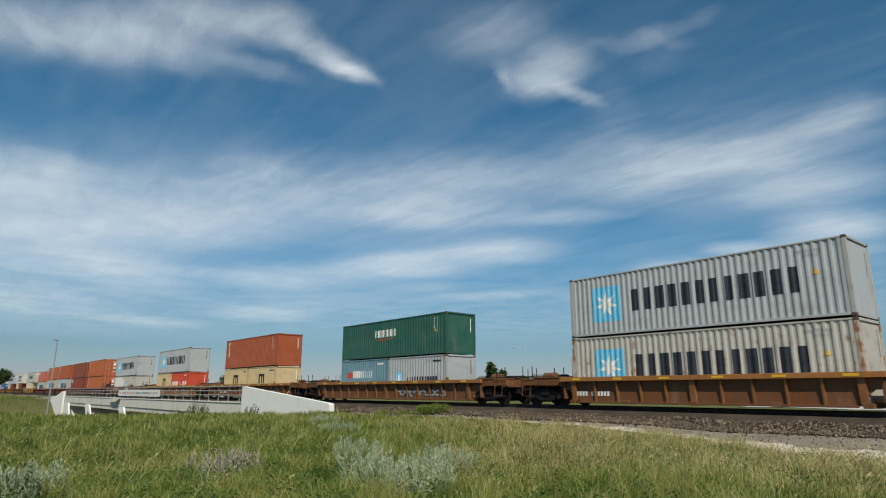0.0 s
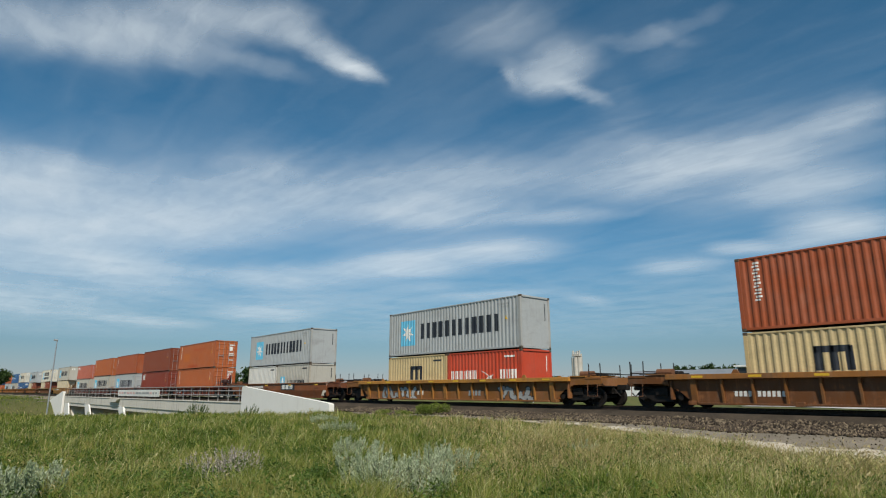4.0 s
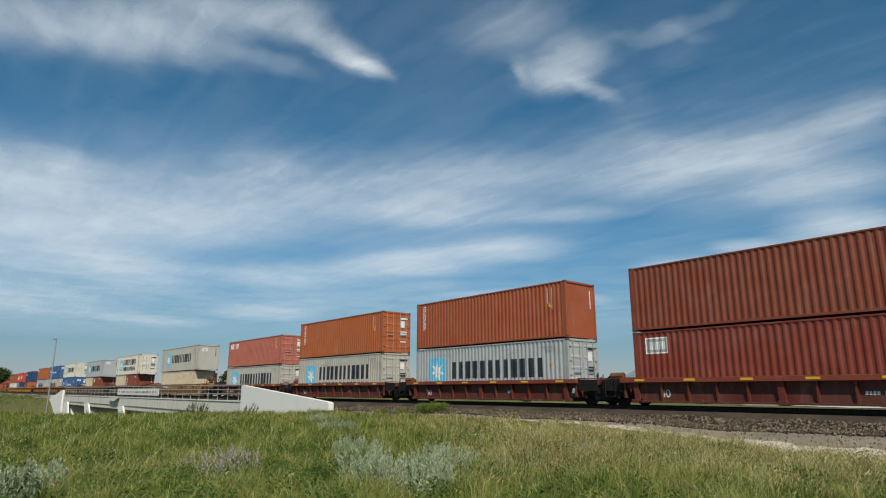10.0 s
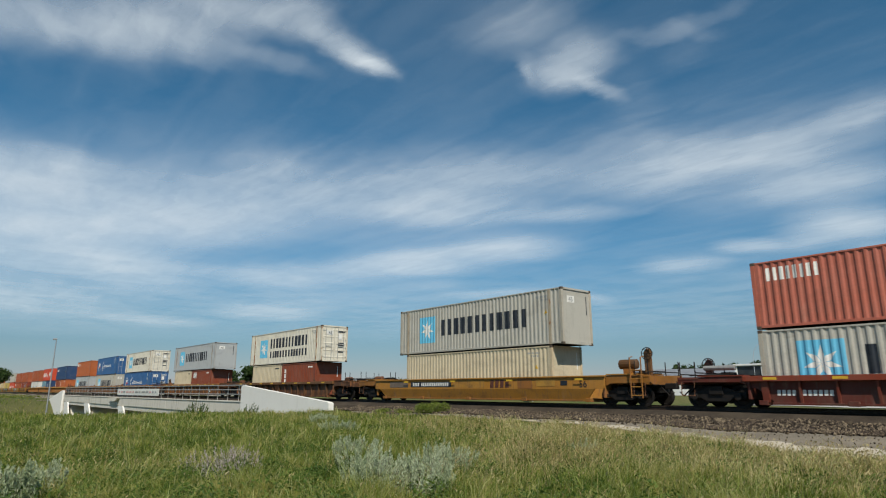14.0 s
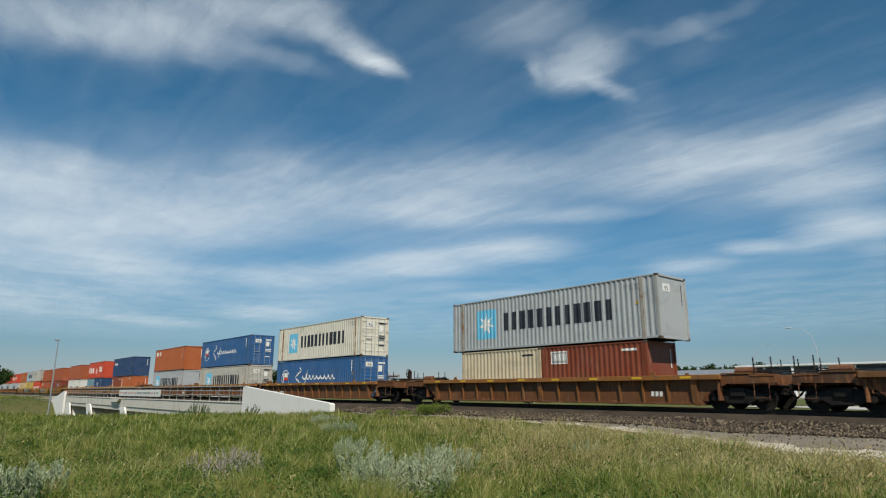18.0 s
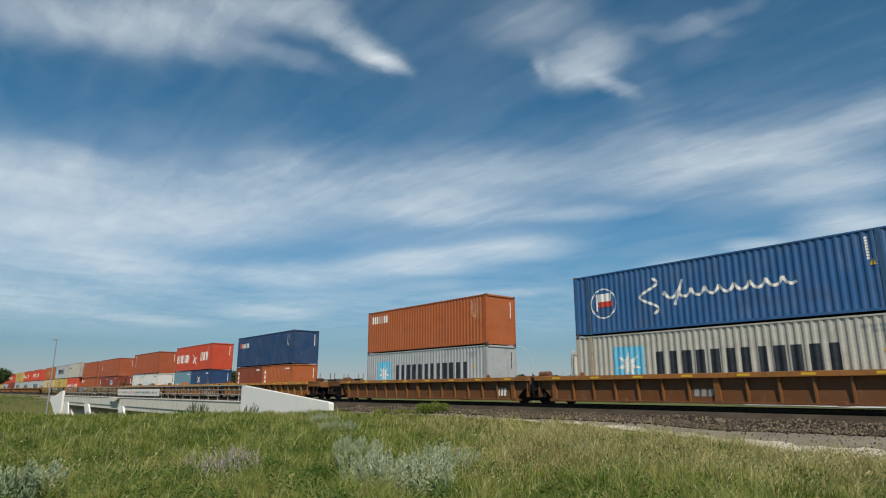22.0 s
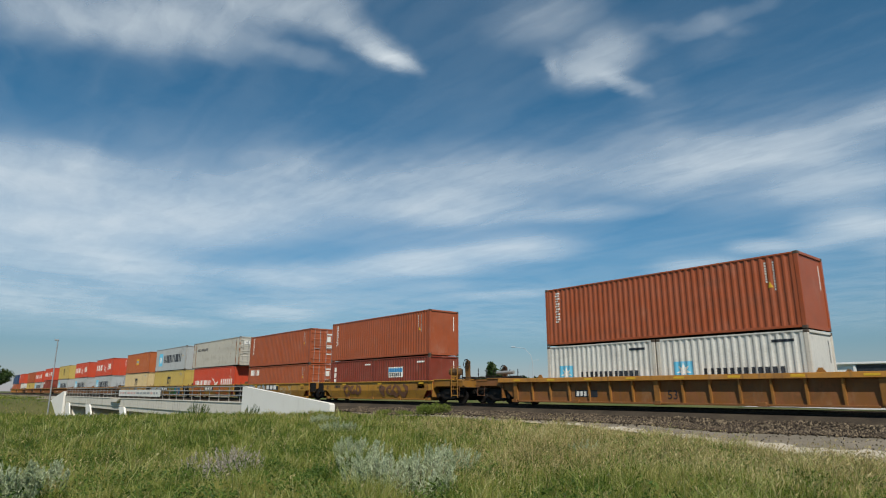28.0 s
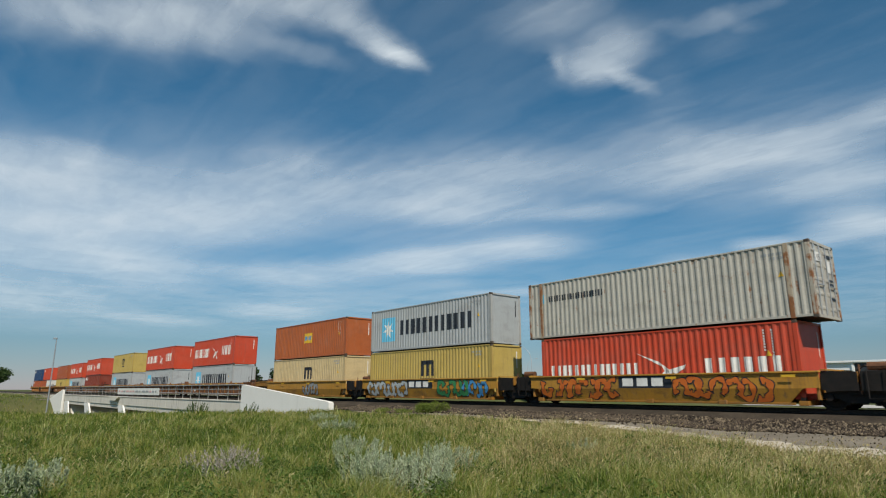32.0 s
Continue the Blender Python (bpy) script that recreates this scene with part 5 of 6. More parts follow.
                        add("ladder_rung", Build().tube([(s * (out - 0.30), -1.5, zz), (s * (out - 0.85), -1.5, zz)], 0.02, 5))
                else:
                    add("brake_pipe", Build().tube([(s * (out - 0.7), -0.4, top + 0.38), (s * (out - 2.0), -0.4, top + 0.38)], 0.10, 8), mat=PIPE)
            else:
                add("brake_cylinder", Build().tube([(s * (out - 1.0), -0.55, 1.24 + up), (s * (out - 1.75), -0.55, 1.24 + up)], 0.16, 10), mat=RUSTY)
            add("walkway", Build().soft(min(s * (out - 0.9), s * (out - 0.02)), -1.38, top - 0.10, max(s * (out - 0.9), s * (out - 0.02)), 1.38, top - 0.04), dark)
            add("cross_rail", Build().tube([(s * (out - 0.1), -1.28, top + 0.12), (s * (out - 0.1), 1.28, top + 0.12)], 0.025, 6).tube([(s * (out - 0.75), -1.28, top + 0.18), (s * (out - 0.75), 1.28, top + 0.18)], 0.025, 6), mat=GREASE)
            add("brake_rigging", Build().tube([(s * (out - 0.3), -0.9, 1.18 + up), (s * (out - 1.9), -0.4, 1.22 + up)], 0.03, 6).tube([(s * (out - 0.4), 0.3, 1.16 + up), (s * (out - 1.8), 0.7, 1.2 + up)], 0.035, 6).soft(min(s * (out - 1.5), s * (out - 1.1)), 0.2, 1.06 + up, max(s * (out - 1.5), s * (out - 1.1)), 0.8, 1.32 + up), mat=GREASE)
            add("draft_sill", Build().soft(min(s * (e + ext), s * (out - 0.1)), -0.40, 0.52, max(s * (e + ext), s * (out - 0.1)), 0.40, 0.90), dark, GREASE)
            add("uncoupling_lever", Build().tube([(s * (out + 0.03), -1.38, 0.98), (s * (out + 0.06), -1.2, 0.86), (s * (out + 0.06), -0.2, 0.86)], 0.02, 5), mat=GREASE)
        elif kind == "shared":
            truck(car, s * reach)
            add("articulation", Build().soft(min(s * (reach - 0.4), s * (reach + 0.12)), -0.3, 0.62, max(s * (reach - 0.4), s * (reach + 0.12)), 0.3, 0.98), dark, GREASE)
            add("brake_cylinder", Build().tube([(s * (out - 0.1), -0.75, 1.24 + up), (s * (out - 0.75), -0.75, 1.24 + up)], 0.15, 10), mat=RUSTY)
            add("valve_box", Build().soft(min(s * (reach - 0.62), s * (reach - 0.30)), -1.22, 0.88, max(s * (reach - 0.62), s * (reach - 0.30)), -0.95, 1.10 + up, 0.03), dark, GREASE)
            add("air_reservoir", Build().tube([(s * (reach - 1.0), -1.0, 1.02), (s * (reach - 0.95), -1.0, 1.02), (s * (reach + 0.1), -1.0, 1.02), (s * (reach + 0.15), -1.0, 1.02)], [0.08, 0.15, 0.15, 0.08], 10), dark)
            add("brake_rigging", Build().tube([(s * (reach - 0.9), -1.18, 0.72), (s * (reach - 0.2), -1.2, 0.86), (s * (reach + 0.3), -1.15, 0.70)], 0.035, 6).tube([(s * (reach - 0.1), -1.2, 1.3 + up), (s * (reach - 0.1), -1.22, 0.5)], 0.03, 6), mat=RUSTY)
            add("step_frame", Build().tube([(s * (reach - 0.85), -1.42, top), (s * (reach - 0.85), -1.44, 0.36), (s * (reach - 0.35), -1.44, 0.36), (s * (reach - 0.35), -1.42, top)], 0.022, 6), mat=GREASE)
            add("hose_loop", Build().tube([(s * (out - 0.3), -0.5, 1.05 + up), (s * (reach - 0.1), -0.55, 1.28 + up), (s * (reach + 0.2), -0.5, 1.1 + up)], 0.03, 6), mat=GREASE)
    for kind, x, w, h, mat in marks:
        y = -edge + 0.032 if smooth else -edge + 0.197
        z = 0.98 if smooth else 0.55
        if kind == "figures":
            cu = bpy.data.curves.new("figures", "FONT")
            cu.body, cu.size, cu.align_x = w, h, "CENTER"
            cu.materials.append(mat)
            tx = new("figures", cu)
            tx.parent, tx.matrix_local = car, pose(x, y - 0.007, z - 0.2, 90, 0, 0)
            continue
        b_ = Build()
        if kind == "bars":
            n = max(3, int(w / (h * 0.85)))
            for i in range(n):
                if i != 4:
                    x0 = x + w * i / n
                    part("lettering_block", Build().prism([(x0, z - h / 2), (x0 + w / n * 0.66, z - h / 2), (x0 + w / n * 0.74, z + h / 2), (x0 + w / n * 0.08, z + h / 2)], 1, y - 0.008, y - 0.004), mat, car)
            continue
        elif kind == "block":
            for i in range(3):
                x0, g = x + w * i / 3, w / 3
                part("lettering_block", Build().prism([(x0, z - h / 2), (x0 + g * 0.74, z - h / 2), (x0 + g * 0.74, z + h / 2), (x0, z + h / 2)], 1, y - 0.009, y - 0.005), mat, car)
            continue
        elif kind == "patch":
            part("repaint_patch", Build().box(x, y - 0.002, z - h / 2, x + w, y + 0.003, z + h / 2), CAR_PAINT, car, "repainted patch", mat)
            continue
        elif kind == "plate":
            b_.box(x, y - 0.003, z - h / 2, x + w, y, z + h / 2)
            name = "logo_plate"
        else:
            spray(car, x, w, h * 1.6 if smooth else h * 0.8, y, 0.72 if smooth else z, mat, kind)
            continue
        part(name, b_, mat, car)
    return car


# ---- the train: rows of stack middle (metres along the track at 0 s), car and boxes ----
HC, ST = 2.896, 2.591
L20, L40, L45 = 6.06, 12.19, 13.72
BASE = 0.41
OWN, SH, NO, BRK, WHL = "own", "shared", "none", "brake", "wheel"
W40, W53 = 6.32, 8.55
NUM = lambda x, m=MARK: ("bars", x, 1.9, 0.20, m)
TX = lambda x: [("plate", x, 2.55, 0.50, NAVY), ("block", x + 0.2, 2.15, 0.36, MARK)]
FIG40L = ("figures", -4.65, "40", 0.46, MARK)
FIG40 = ("figures", 0.5, "40", 0.46, MARK)
STACKS = [
    # middle, well, left, right, colour, smooth, ends, marks, upper boxes, lower boxes: (length, height, paint, mark, doors, rust)
    (-11.1, W40, 10.0, 10.0, "brown", 0, (OWN, OWN), [NUM(-5.9)], [(L40, HC, "grey", "star", 0, .35)], [(L40, HC, "pale", "star", 0, .75)]),
    (-32.8, W53, 11.8, 11.7, "rust", 0, (OWN, OWN), [("tag", 1.0, 5.0, 0.5, GREYMARK)], [(L40, ST, "green", "cap", 0, .35)], [(L20, ST, "teal", "sunseaco", 0, .5), (L20, ST, "grey", "star20", 0, .2)]),
    (-56.3, W53, 11.8, 11.8, "rust", 0, (OWN, OWN), [NUM(-6.6), ("bars", 3.0, 1.6, .3, GREYMARK), ("tag", 5.4, 1.0, .6, GREYMARK)], [(L40, HC, "rust", "vert", 0, .2)], [(L20, ST, "tan", "m", 0, .3), (L20, ST, "tan", "m", 0, .3)]),
    (-80.1, W53, 11.7, 11.7, "ochre", 0, (OWN, OWN), [("tag", -6.6, 1.4, 1.1, GREYMARK), ("tag", -4.9, 2.1, 1.0, PALEGREY), ("bars", -3.9, 1.8, .26, MARK), ("tag", 4.3, 2.6, .9, GREYMARK), ("bars", 2.0, 1.6, .3, GREYMARK)], [(L40, HC, "grey", "star", 0, .25)], [(L20, ST, "tan", "m", 0, .3), (L20, ST, "red", "bird20", 0, .2)]),
    (-103.45, W53, 11.7, 11.7, "copper", 1, (OWN, OWN), [("bars", -5.2, 3.1, .2, MARK), *TX(1.54)], [(L40, HC, "grey", "star", 0, .25)], [(L20, ST, "white", "none", 0, .2), (L20, ST, "pale", "star20", 0, .5)]),
    (-125.1, W40, 7.9, 9.95, "red", 0, (SH, BRK), [NUM(-5.4), FIG40], [(L40, HC, "orange", "patched", 1, .2)], [(L40, HC, "orange", "vert", 1, .2)]),
    (-141.0, W40, 7.9, 8.0, "red", 0, (SH, NO), [("bars", 2.6, 1.0, .12, MARK), FIG40L], [(L40, HC, "brown", "blank", 1, .15)], [(L40, HC, "maroon", "panel", 1, .15)]),
    (-156.85, W40, 7.95, 7.95, "red", 0, (SH, NO), [("bars", 2.0, .6, .12, MARK), FIG40L], [(L40, HC, "rust", "vert", 0, .2)], [(L40, HC, "grey", "star", 1, .2)]),
    (-172.93, W40, 7.9, 7.95, "red", 0, (SH, NO), [("bars", 2.0, .6, .12, MARK), FIG40L], [(L40, HC, "orange", "vert", 1, .2)], [(L40, HC, "pale", "starlow", 1, .4)]),
    (-188.72, W40, 10.0, 7.85, "red", 0, (WHL, NO), [NUM(-5.6), FIG40], [(L40, ST, "pink", "corner", 1, .25)], [(L40, ST, "pale", "star", 1, .5)]),
    (-211.0, W53, 12.1, 12.1, "amber", 1, (OWN, BRK), [("plate", -5.3, 3.9, .30, NAVY), ("bars", -5.1, 3.5, .20, MARK), ("bars", 1.87, 1.9, .40, DARKRED), ("plate", 6.75, .42, .22, NAVY), ("figures", 8.1, "56", 0.46, NAVY), ("patch", -7.6, 2.0, .34, (0.16, 0.12, 0.09, 0.5)), ("patch", 3.9, 1.0, .5, (0.30, 0.115, 0.02, 0.7)), ("patch", -1.2, 2.6, .42, (0.42, 0.20, 0.03, 0.5)), ("patch", 5.2, 1.2, .3, (0.45, 0.23, 0.03, 0.3))], [(L45, HC, "pale", "star", 0, .35)], [(L40, ST, "cream", "none", 0, .3)]),
    (-235.4, W53, 12.0, 12.1, "umber", 0, (OWN, OWN), [NUM(-7)], [(L45, HC, "ivory", "starsea", 1, .60)], [(L20, ST, "cream", "none", 0, .2), (L20, ST, "brown", "tex", 0, .2)]),
    (-258.8, W53, 11.9, 11.9, "rust", 0, (OWN, OWN), [("bars", 6.2, .6, .2, MARK)], [(L45, HC, "grey", "star", 0, .4)], [(L20, ST, "cream", "none", 0, .2), (L20, ST, "brown", "panel", 0, .3)]),
    (-282.8, W53, 9.95, 11.75, "rust", 0, (SH, WHL), [NUM(-7)], [(L45, HC, "ivory", "star", 1, .5)], [(L45, HC, "blue", "script", 1, .3)]),
    (-302.75, W53, 9.85, 9.95, "brown", 0, (SH, NO), [("bars", -1.0, 1.5, .3, GREYMARK), ("bars", 6.5, .5, .2, MARK)], [(L45, HC, "blue", "script", 1, .25)], [(L45, HC, "pale", "star", 1, .35)]),
    (-321.95, W53, 11.75, 9.4, "brown", 0, (OWN, NO), [("bars", 7.0, .7, .4, MARK)], [(L40, HC, "orange", "corner", 0, .15)], [(L40, HC, "grey", "star", 0, .15)]),
    (-345.75, W53, 9.8, 11.75, "ochre", 0, (SH, OWN), [("plate", -4.3, 1.3, .32, NAVY), ("bars", -4.2, 1.1, .22, MARK), ("plate", -5.6, 1.1, .32, BROWNISH), ("figures", 0.5, "53", 0.5, NAVY)], [(L40, HC, "navy", "seaco", 0, .2)], [(L20, ST, "brown", "tex", 0, .2), (L20, ST, "orange", "tex", 0, .3)]),
    (-365.35, W53, 9.8, 9.85, "ochre", 0, (SH, NO), [("plate", -4.3, 1.3, .32, BROWNISH), ("figures", 0.5, "53", 0.5, NAVY), ("tag", 5.0, 3.0, .8, GREYMARK)], [(L40, HC, "red", "bird", 0, .1)], [(L20, ST, "teal", "pil", 0, .3), (L20, ST, "navy", "cross", 0, .15)]),
    (-385.0, W53, 11.8, 9.8, "ochre", 0, (WHL, NO), [("plate", -4.4, 1.3, .32, NAVY), ("bars", -4.3, 1.1, .22, MARK), ("plate", -6.0, 1.4, .32, BROWNISH), ("figures", 0.68, "53", 0.5, NAVY)], [(L40, HC, "rust", "vert", 0, .2)], [(L20, ST, "white", "star20", 0, .4), (L20, ST, "white", "star20", 0, .4)]),
    (-406.75, W40, 7.8, 9.9, "yellow", 1, (SH, BRK), [("blob", -3.7, 2.3, .62, PURPLE), ("blob", 0.8, 3.3, .62, PURPLE), ("figures", -6.0, "40", 0.4, NAVY), ("bars", -5.0, 1.0, .2, NAVY), ("patch", 5.2, .7, .3, (0.55, 0.30, 0.03, 0.2)), ("patch", 4.3, 2.0, .5, (0.33, 0.15, 0.02, 0.6))], [(L40, HC, "rust", "vert", 0, .15)], [(L20, ST, "maroon", "tex", 0, .2), (L20, ST, "maroon", "beacon", 0, .2)]),
    (-422.5, W40, 7.95, 7.8, "yellow", 1, (SH, NO), [("tag", -5.7, 3.9, .72, PALEGREY), *TX(-1.47), ("faint", 1.4, 2.2, .5, FAINT), ("figures", -6.1, "40", 0.4, NAVY), ("patch", 3.7, 1.6, .5, (0.46, 0.25, 0.035, 0.3))], [(L40, HC, "rust", "vert", 1, .15)], [(L40, ST, "rust", "corner", 1, .15)]),
    (-438.2, W40, 7.9, 7.95, "yellow", 1, (SH, NO), [("tag", -5.9, 4.3, .62, ORANGEMARK), *TX(-1.45), ("tag", 1.1, 3.8, .62, ORANGEMARK)], [(L45, HC, "pale", "starline", 1, .72)], [(L40, HC, "red", "birdlow", 0, .1)]),
    (-454.0, W40, 7.8, 7.9, "yellow", 1, (SH, NO), [("tag", -6.0, 4.5, .62, PALEGREY), *TX(-1.42), ("tag", 1.6, 2.6, .66, GREENMARK), ("tag", 3.9, 1.9, .6, BLUEMARK)], [(L40, HC, "grey", "star", 0, .25)], [(L40, HC, "mustard", "m", 0, .25)]),
    (-469.6, W40, 10.0, 7.8, "yellow", 1, (OWN, NO), [("tag", 0.0, 2.4, .62, GREYMARK)], [(L40, HC, "orange", "cai", 0, .1)], [(L40, HC, "tan", "m", 0, .25)]),
    (-491.3, W53, 9.8, 11.7, "rust", 0, (SH, OWN), [NUM(-6)], [(L40, HC, "red", "bird", 0, .1)], [(L40, HC, "grey", "star", 0, .2)]),
    (-510.9, W53, 9.8, 9.8, "rust", 0, (SH, NO), [NUM(-6)], [(L40, HC, "red", "bird", 0, .1)], [(L40, HC, "grey", "star", 0, .2)]),
    (-530.5, W53, 11.2, 9.8, "rust", 0, (OWN, NO), [NUM(-6)], [(L40, HC, "mustard", "m", 0, .2)], [(L40, HC, "grey", "star", 0, .2)]),
    (-551.6, W40, 8.0, 9.9, "brown", 0, (SH, OWN), [NUM(-5)], [(L40, HC, "red", "bird", 0, .1)], [(L40, HC, "maroon", "corner", 0, .2)]),
    (-567.6, W40, 8.0, 8.0, "brown", 0, (SH, NO), [NUM(-5)], [(L40, HC, "red", "bird", 0, .1)], [(L40, ST, "grey", "star", 0, .2)]),
    (-583.8, W40, 10.0, 8.2, "brown", 0, (OWN, NO), [NUM(-5)], [(L40, HC, "rust", "vert", 0, .1)], [(L40, ST, "mustard", "m", 0, .2)]),
    (-603.8, W40, 8.0, 10.0, "ochre", 0, (SH, OWN), [NUM(-5)], [(L40, HC, "red", "corner", 0, .1)], [(L20, ST, "rust", "none", 0, .2), (L20, ST, "white", "star20", 0, .2)]),
    (-620.0, W40, 10.0, 8.2, "ochre", 0, (OWN, NO), [NUM(-5)], [(L40, HC, "navy", "corner", 0, .1)], [(L40, ST, "rust", "corner", 0, .2)]),
]

TRAIN = []  # (thing, place along the track at 0 s, height)


def make_train():
    for mid, well, left, right, paint, smooth, ends, marks, upper, lower in STACKS:
        car = well_car(well, left, right, paint, smooth, ends, marks)
        TRAIN.append((car, mid, 0.13))
        z = BASE - 0.01
        for level, boxes in ((0, lower), (1, upper)):
            n = len(boxes)
            for i, (L, H, colour, mark, doors, rust) in enumerate(boxes):
                note = ", stacked on another" if level else ", sitting in a well car"
                box = container(L, H, colour, mark, doors, rust, note=note)
                x = mid if n == 1 else mid + (i - 0.5) * 6.13
                TRAIN.append((box, x, z))
            z += boxes[0][1] + 0.025
    for ob, x, z in TRAIN:
        ob.location = (x, YC, z)


make_train()


# ---- plants ----
def blades(n, seed, rmin, rmax, tall, wide, bend, name, label, material, keep=None, heads=False):
    """Upright blades scattered over the meadow, denser towards the viewer."""
    rng = np.random.default_rng(seed)
    az = np.radians(rng.uniform(-92, -3, n))
    r = rmin * (rmax / rmin) ** (rng.random(n) ** 0.9)
    x, y = r * np.sin(az), r * np.cos(az)
    rim = np.interp(-x, EDGE_X, EDGE_Y) + 0.3 * np.sin(x * 2.9 + y) + 0.25 * np.sin(x * 7.1)
    ok = (y < np.minimum(21.8, rim + 0.2)) & (y > 0.5)
    ok &= (y < rim) | (rng.random(n) < 0.35)
    clump = np.sin(x * 1.7 + 2 * np.sin(y * 1.1)) * np.sin(y * 2.1 + np.sin(x * 0.7))
    tuft = np.sin(x * 8.3 + 2.6 * np.sin(y * 4.1)) * np.sin(y * 7.7 + 2.2 * np.sin(x * 5.3)) + 0.5 * np.sin(x * 3.1 + 1.7 * np.sin(y * 2.3 + 1))
    ok &= rng.random(n) < (0.62 + 0.38 * clump) * (0.70 + 0.42 * tuft)
    if keep is not None:
        ok &= keep(x, y, rng)
    x, y, r, clump, tuft = x[ok], y[ok], r[ok], clump[ok], tuft[ok]
    n = len(x)
    z = ground_z(x, y) - 0.02
    h = tall * (0.45 + 0.75 * rng.random(n)) * (0.85 + 0.25 * clump) * (0.88 + 0.30 * tuft)
    h = h * np.clip((np.interp(-x, EDGE_X, EDGE_Y) + 0.3 - y) / 1.6, 0.30, 1.0)
    w = wide * (0.6 + 0.8 * rng.random(n)) * np.clip(r / 10, 0.7, 5)
    a = rng.random(n) * math.pi
    dx, dy = np.cos(a) * w, np.sin(a) * w
    la = rng.random(n) * 6.28
    lean = bend * h * rng.random(n)
    lx, ly = np.cos(la) * lean + 0.06 * h, np.sin(la) * lean
    hx, hy = np.cos(la), np.sin(la)
    if not heads:
        v = np.stack([np.stack([x - dx, y - dy, z], -1), np.stack([x + dx, y + dy, z], -1),
                      np.stack([x + dx * 0.75 + lx * 0.35, y + dy * 0.75 + ly * 0.35, z + h * 0.6], -1), np.stack([x - dx * 0.75 + lx * 0.35, y - dy * 0.75 + ly * 0.35, z + h * 0.6], -1),
                      np.stack([x + lx, y + ly, z + h], -1)], 1)
        tri = np.array([(0, 1, 2), (0, 2, 3), (3, 2, 4)])
        k = 5
    else:
        sx, sy = dx * 0.22, dy * 0.22
        hh = 0.035 + 0.05 * rng.random(n)
        tx, ty, tz = x + lx, y + ly, z + h
        v = np.stack([np.stack([x - sx, y - sy, z], -1), np.stack([x + sx, y + sy, z], -1), np.stack([tx, ty, tz], -1),
                      np.stack([tx - dx, ty - dy, tz + hh * 0.45], -1), np.stack([tx + dx + hh * 0.2 * hx, ty + dy + hh * 0.2 * hy, tz + hh * 0.4], -1), np.stack([tx + hh * 0.6 * hx, ty + hh * 0.6 * hy, tz + hh * 0.75], -1)], 1)
        tri = np.array([(0, 1, 2), (2, 4, 3), (3, 4, 5)])
        k = 6
    f = (tri[None] + k * np.arange(n)[:, None, None]).reshape(-1, 3)
    return tagged(new(name, cloud_mesh(name, v.reshape(-1, 3), f, material, 3)), label, "grass", kind="stuff")


def drier(x, y):
    """Where the meadow is dry and full of seed: near the brink and in drifts."""
    rim = np.interp(-x, EDGE_X, EDGE_Y) - y
    drift = np.sin(x * 0.33 + 1) * np.sin(y * 0.41 + 0.6) + 0.6 * np.sin(x * 0.9 + 0.4 * y)
    lush = step(-57, -46, np.degrees(np.arctan2(x, y)))
    return np.clip((step(11, 3, rim) * 0.8 + 0.5 * step(-0.2, 0.9, drift)) * (0.45 + 0.55 * step(-22, -10, x)), 0.14, 1) * (0.24 + 0.76 * lush) * (0.30 + 0.70 * step(8.5, 14.5, np.hypot(x, y)))


blades(950000, 1, 5.0, 120, 0.33, 0.0040, 1.0, "meadow_grass", "tall uncut green meadow grass", GRASS)
blades(40000, 7, 5.0, 40, 0.50, 0.0062, 1.5, "foxtail_grass", "pale bent foxtail grass standing over the meadow", FOXTAIL)
blades(320000, 4, 55.0, 260, 0.55, 0.010, 0.9, "far_grass", "rough green grass in the valley by the bridge", GRASS, lambda x, y, rng: x < -58)
blades(620000, 3, 5.0, 110, 0.46, 0.0028, 0.8, "dry_grass", "tall dry straw-coloured grass stalks", STRAW, lambda x, y, rng: rng.random(len(x)) < drier(x, y))
blades(420000, 2, 5.0, 110, 0.45, 0.0034, 0.8, "seed_heads", "straw-coloured grass seed heads above the green", STRAW, lambda x, y, rng: rng.random(len(x)) < drier(x, y), True)


def leafy(rng, n, size, centre, radius, shell=0.35, droop=0.0):
    """n small leaves through an uneven rounded space."""
    d = rng.normal(size=(n, 3))
    d /= np.linalg.norm(d, axis=1)[:, None]
    rr = (shell + (1 - shell) * rng.random(n) ** 0.6)
    lump = 1 + 0.22 * np.sin(d[:, 0] * 5 + d[:, 2] * 4) + 0.18 * np.sin(d[:, 1] * 7 + 1)
    p = np.asarray(centre) + d * (rr * lump)[:, None] * np.asarray(radius)
    a = rng.normal(size=(n, 3))
    a /= np.linalg.norm(a, axis=1)[:, None]
    b = np.cross(a, rng.normal(size=(n, 3)))
    b /= np.linalg.norm(b, axis=1)[:, None]
    s = size * (0.6 + 0.8 * rng.random(n))[:, None]
    v = np.stack([p - a * s, p + b * s * 0.45, p + a * s, p - b * s * 0.45], 1)
    return v


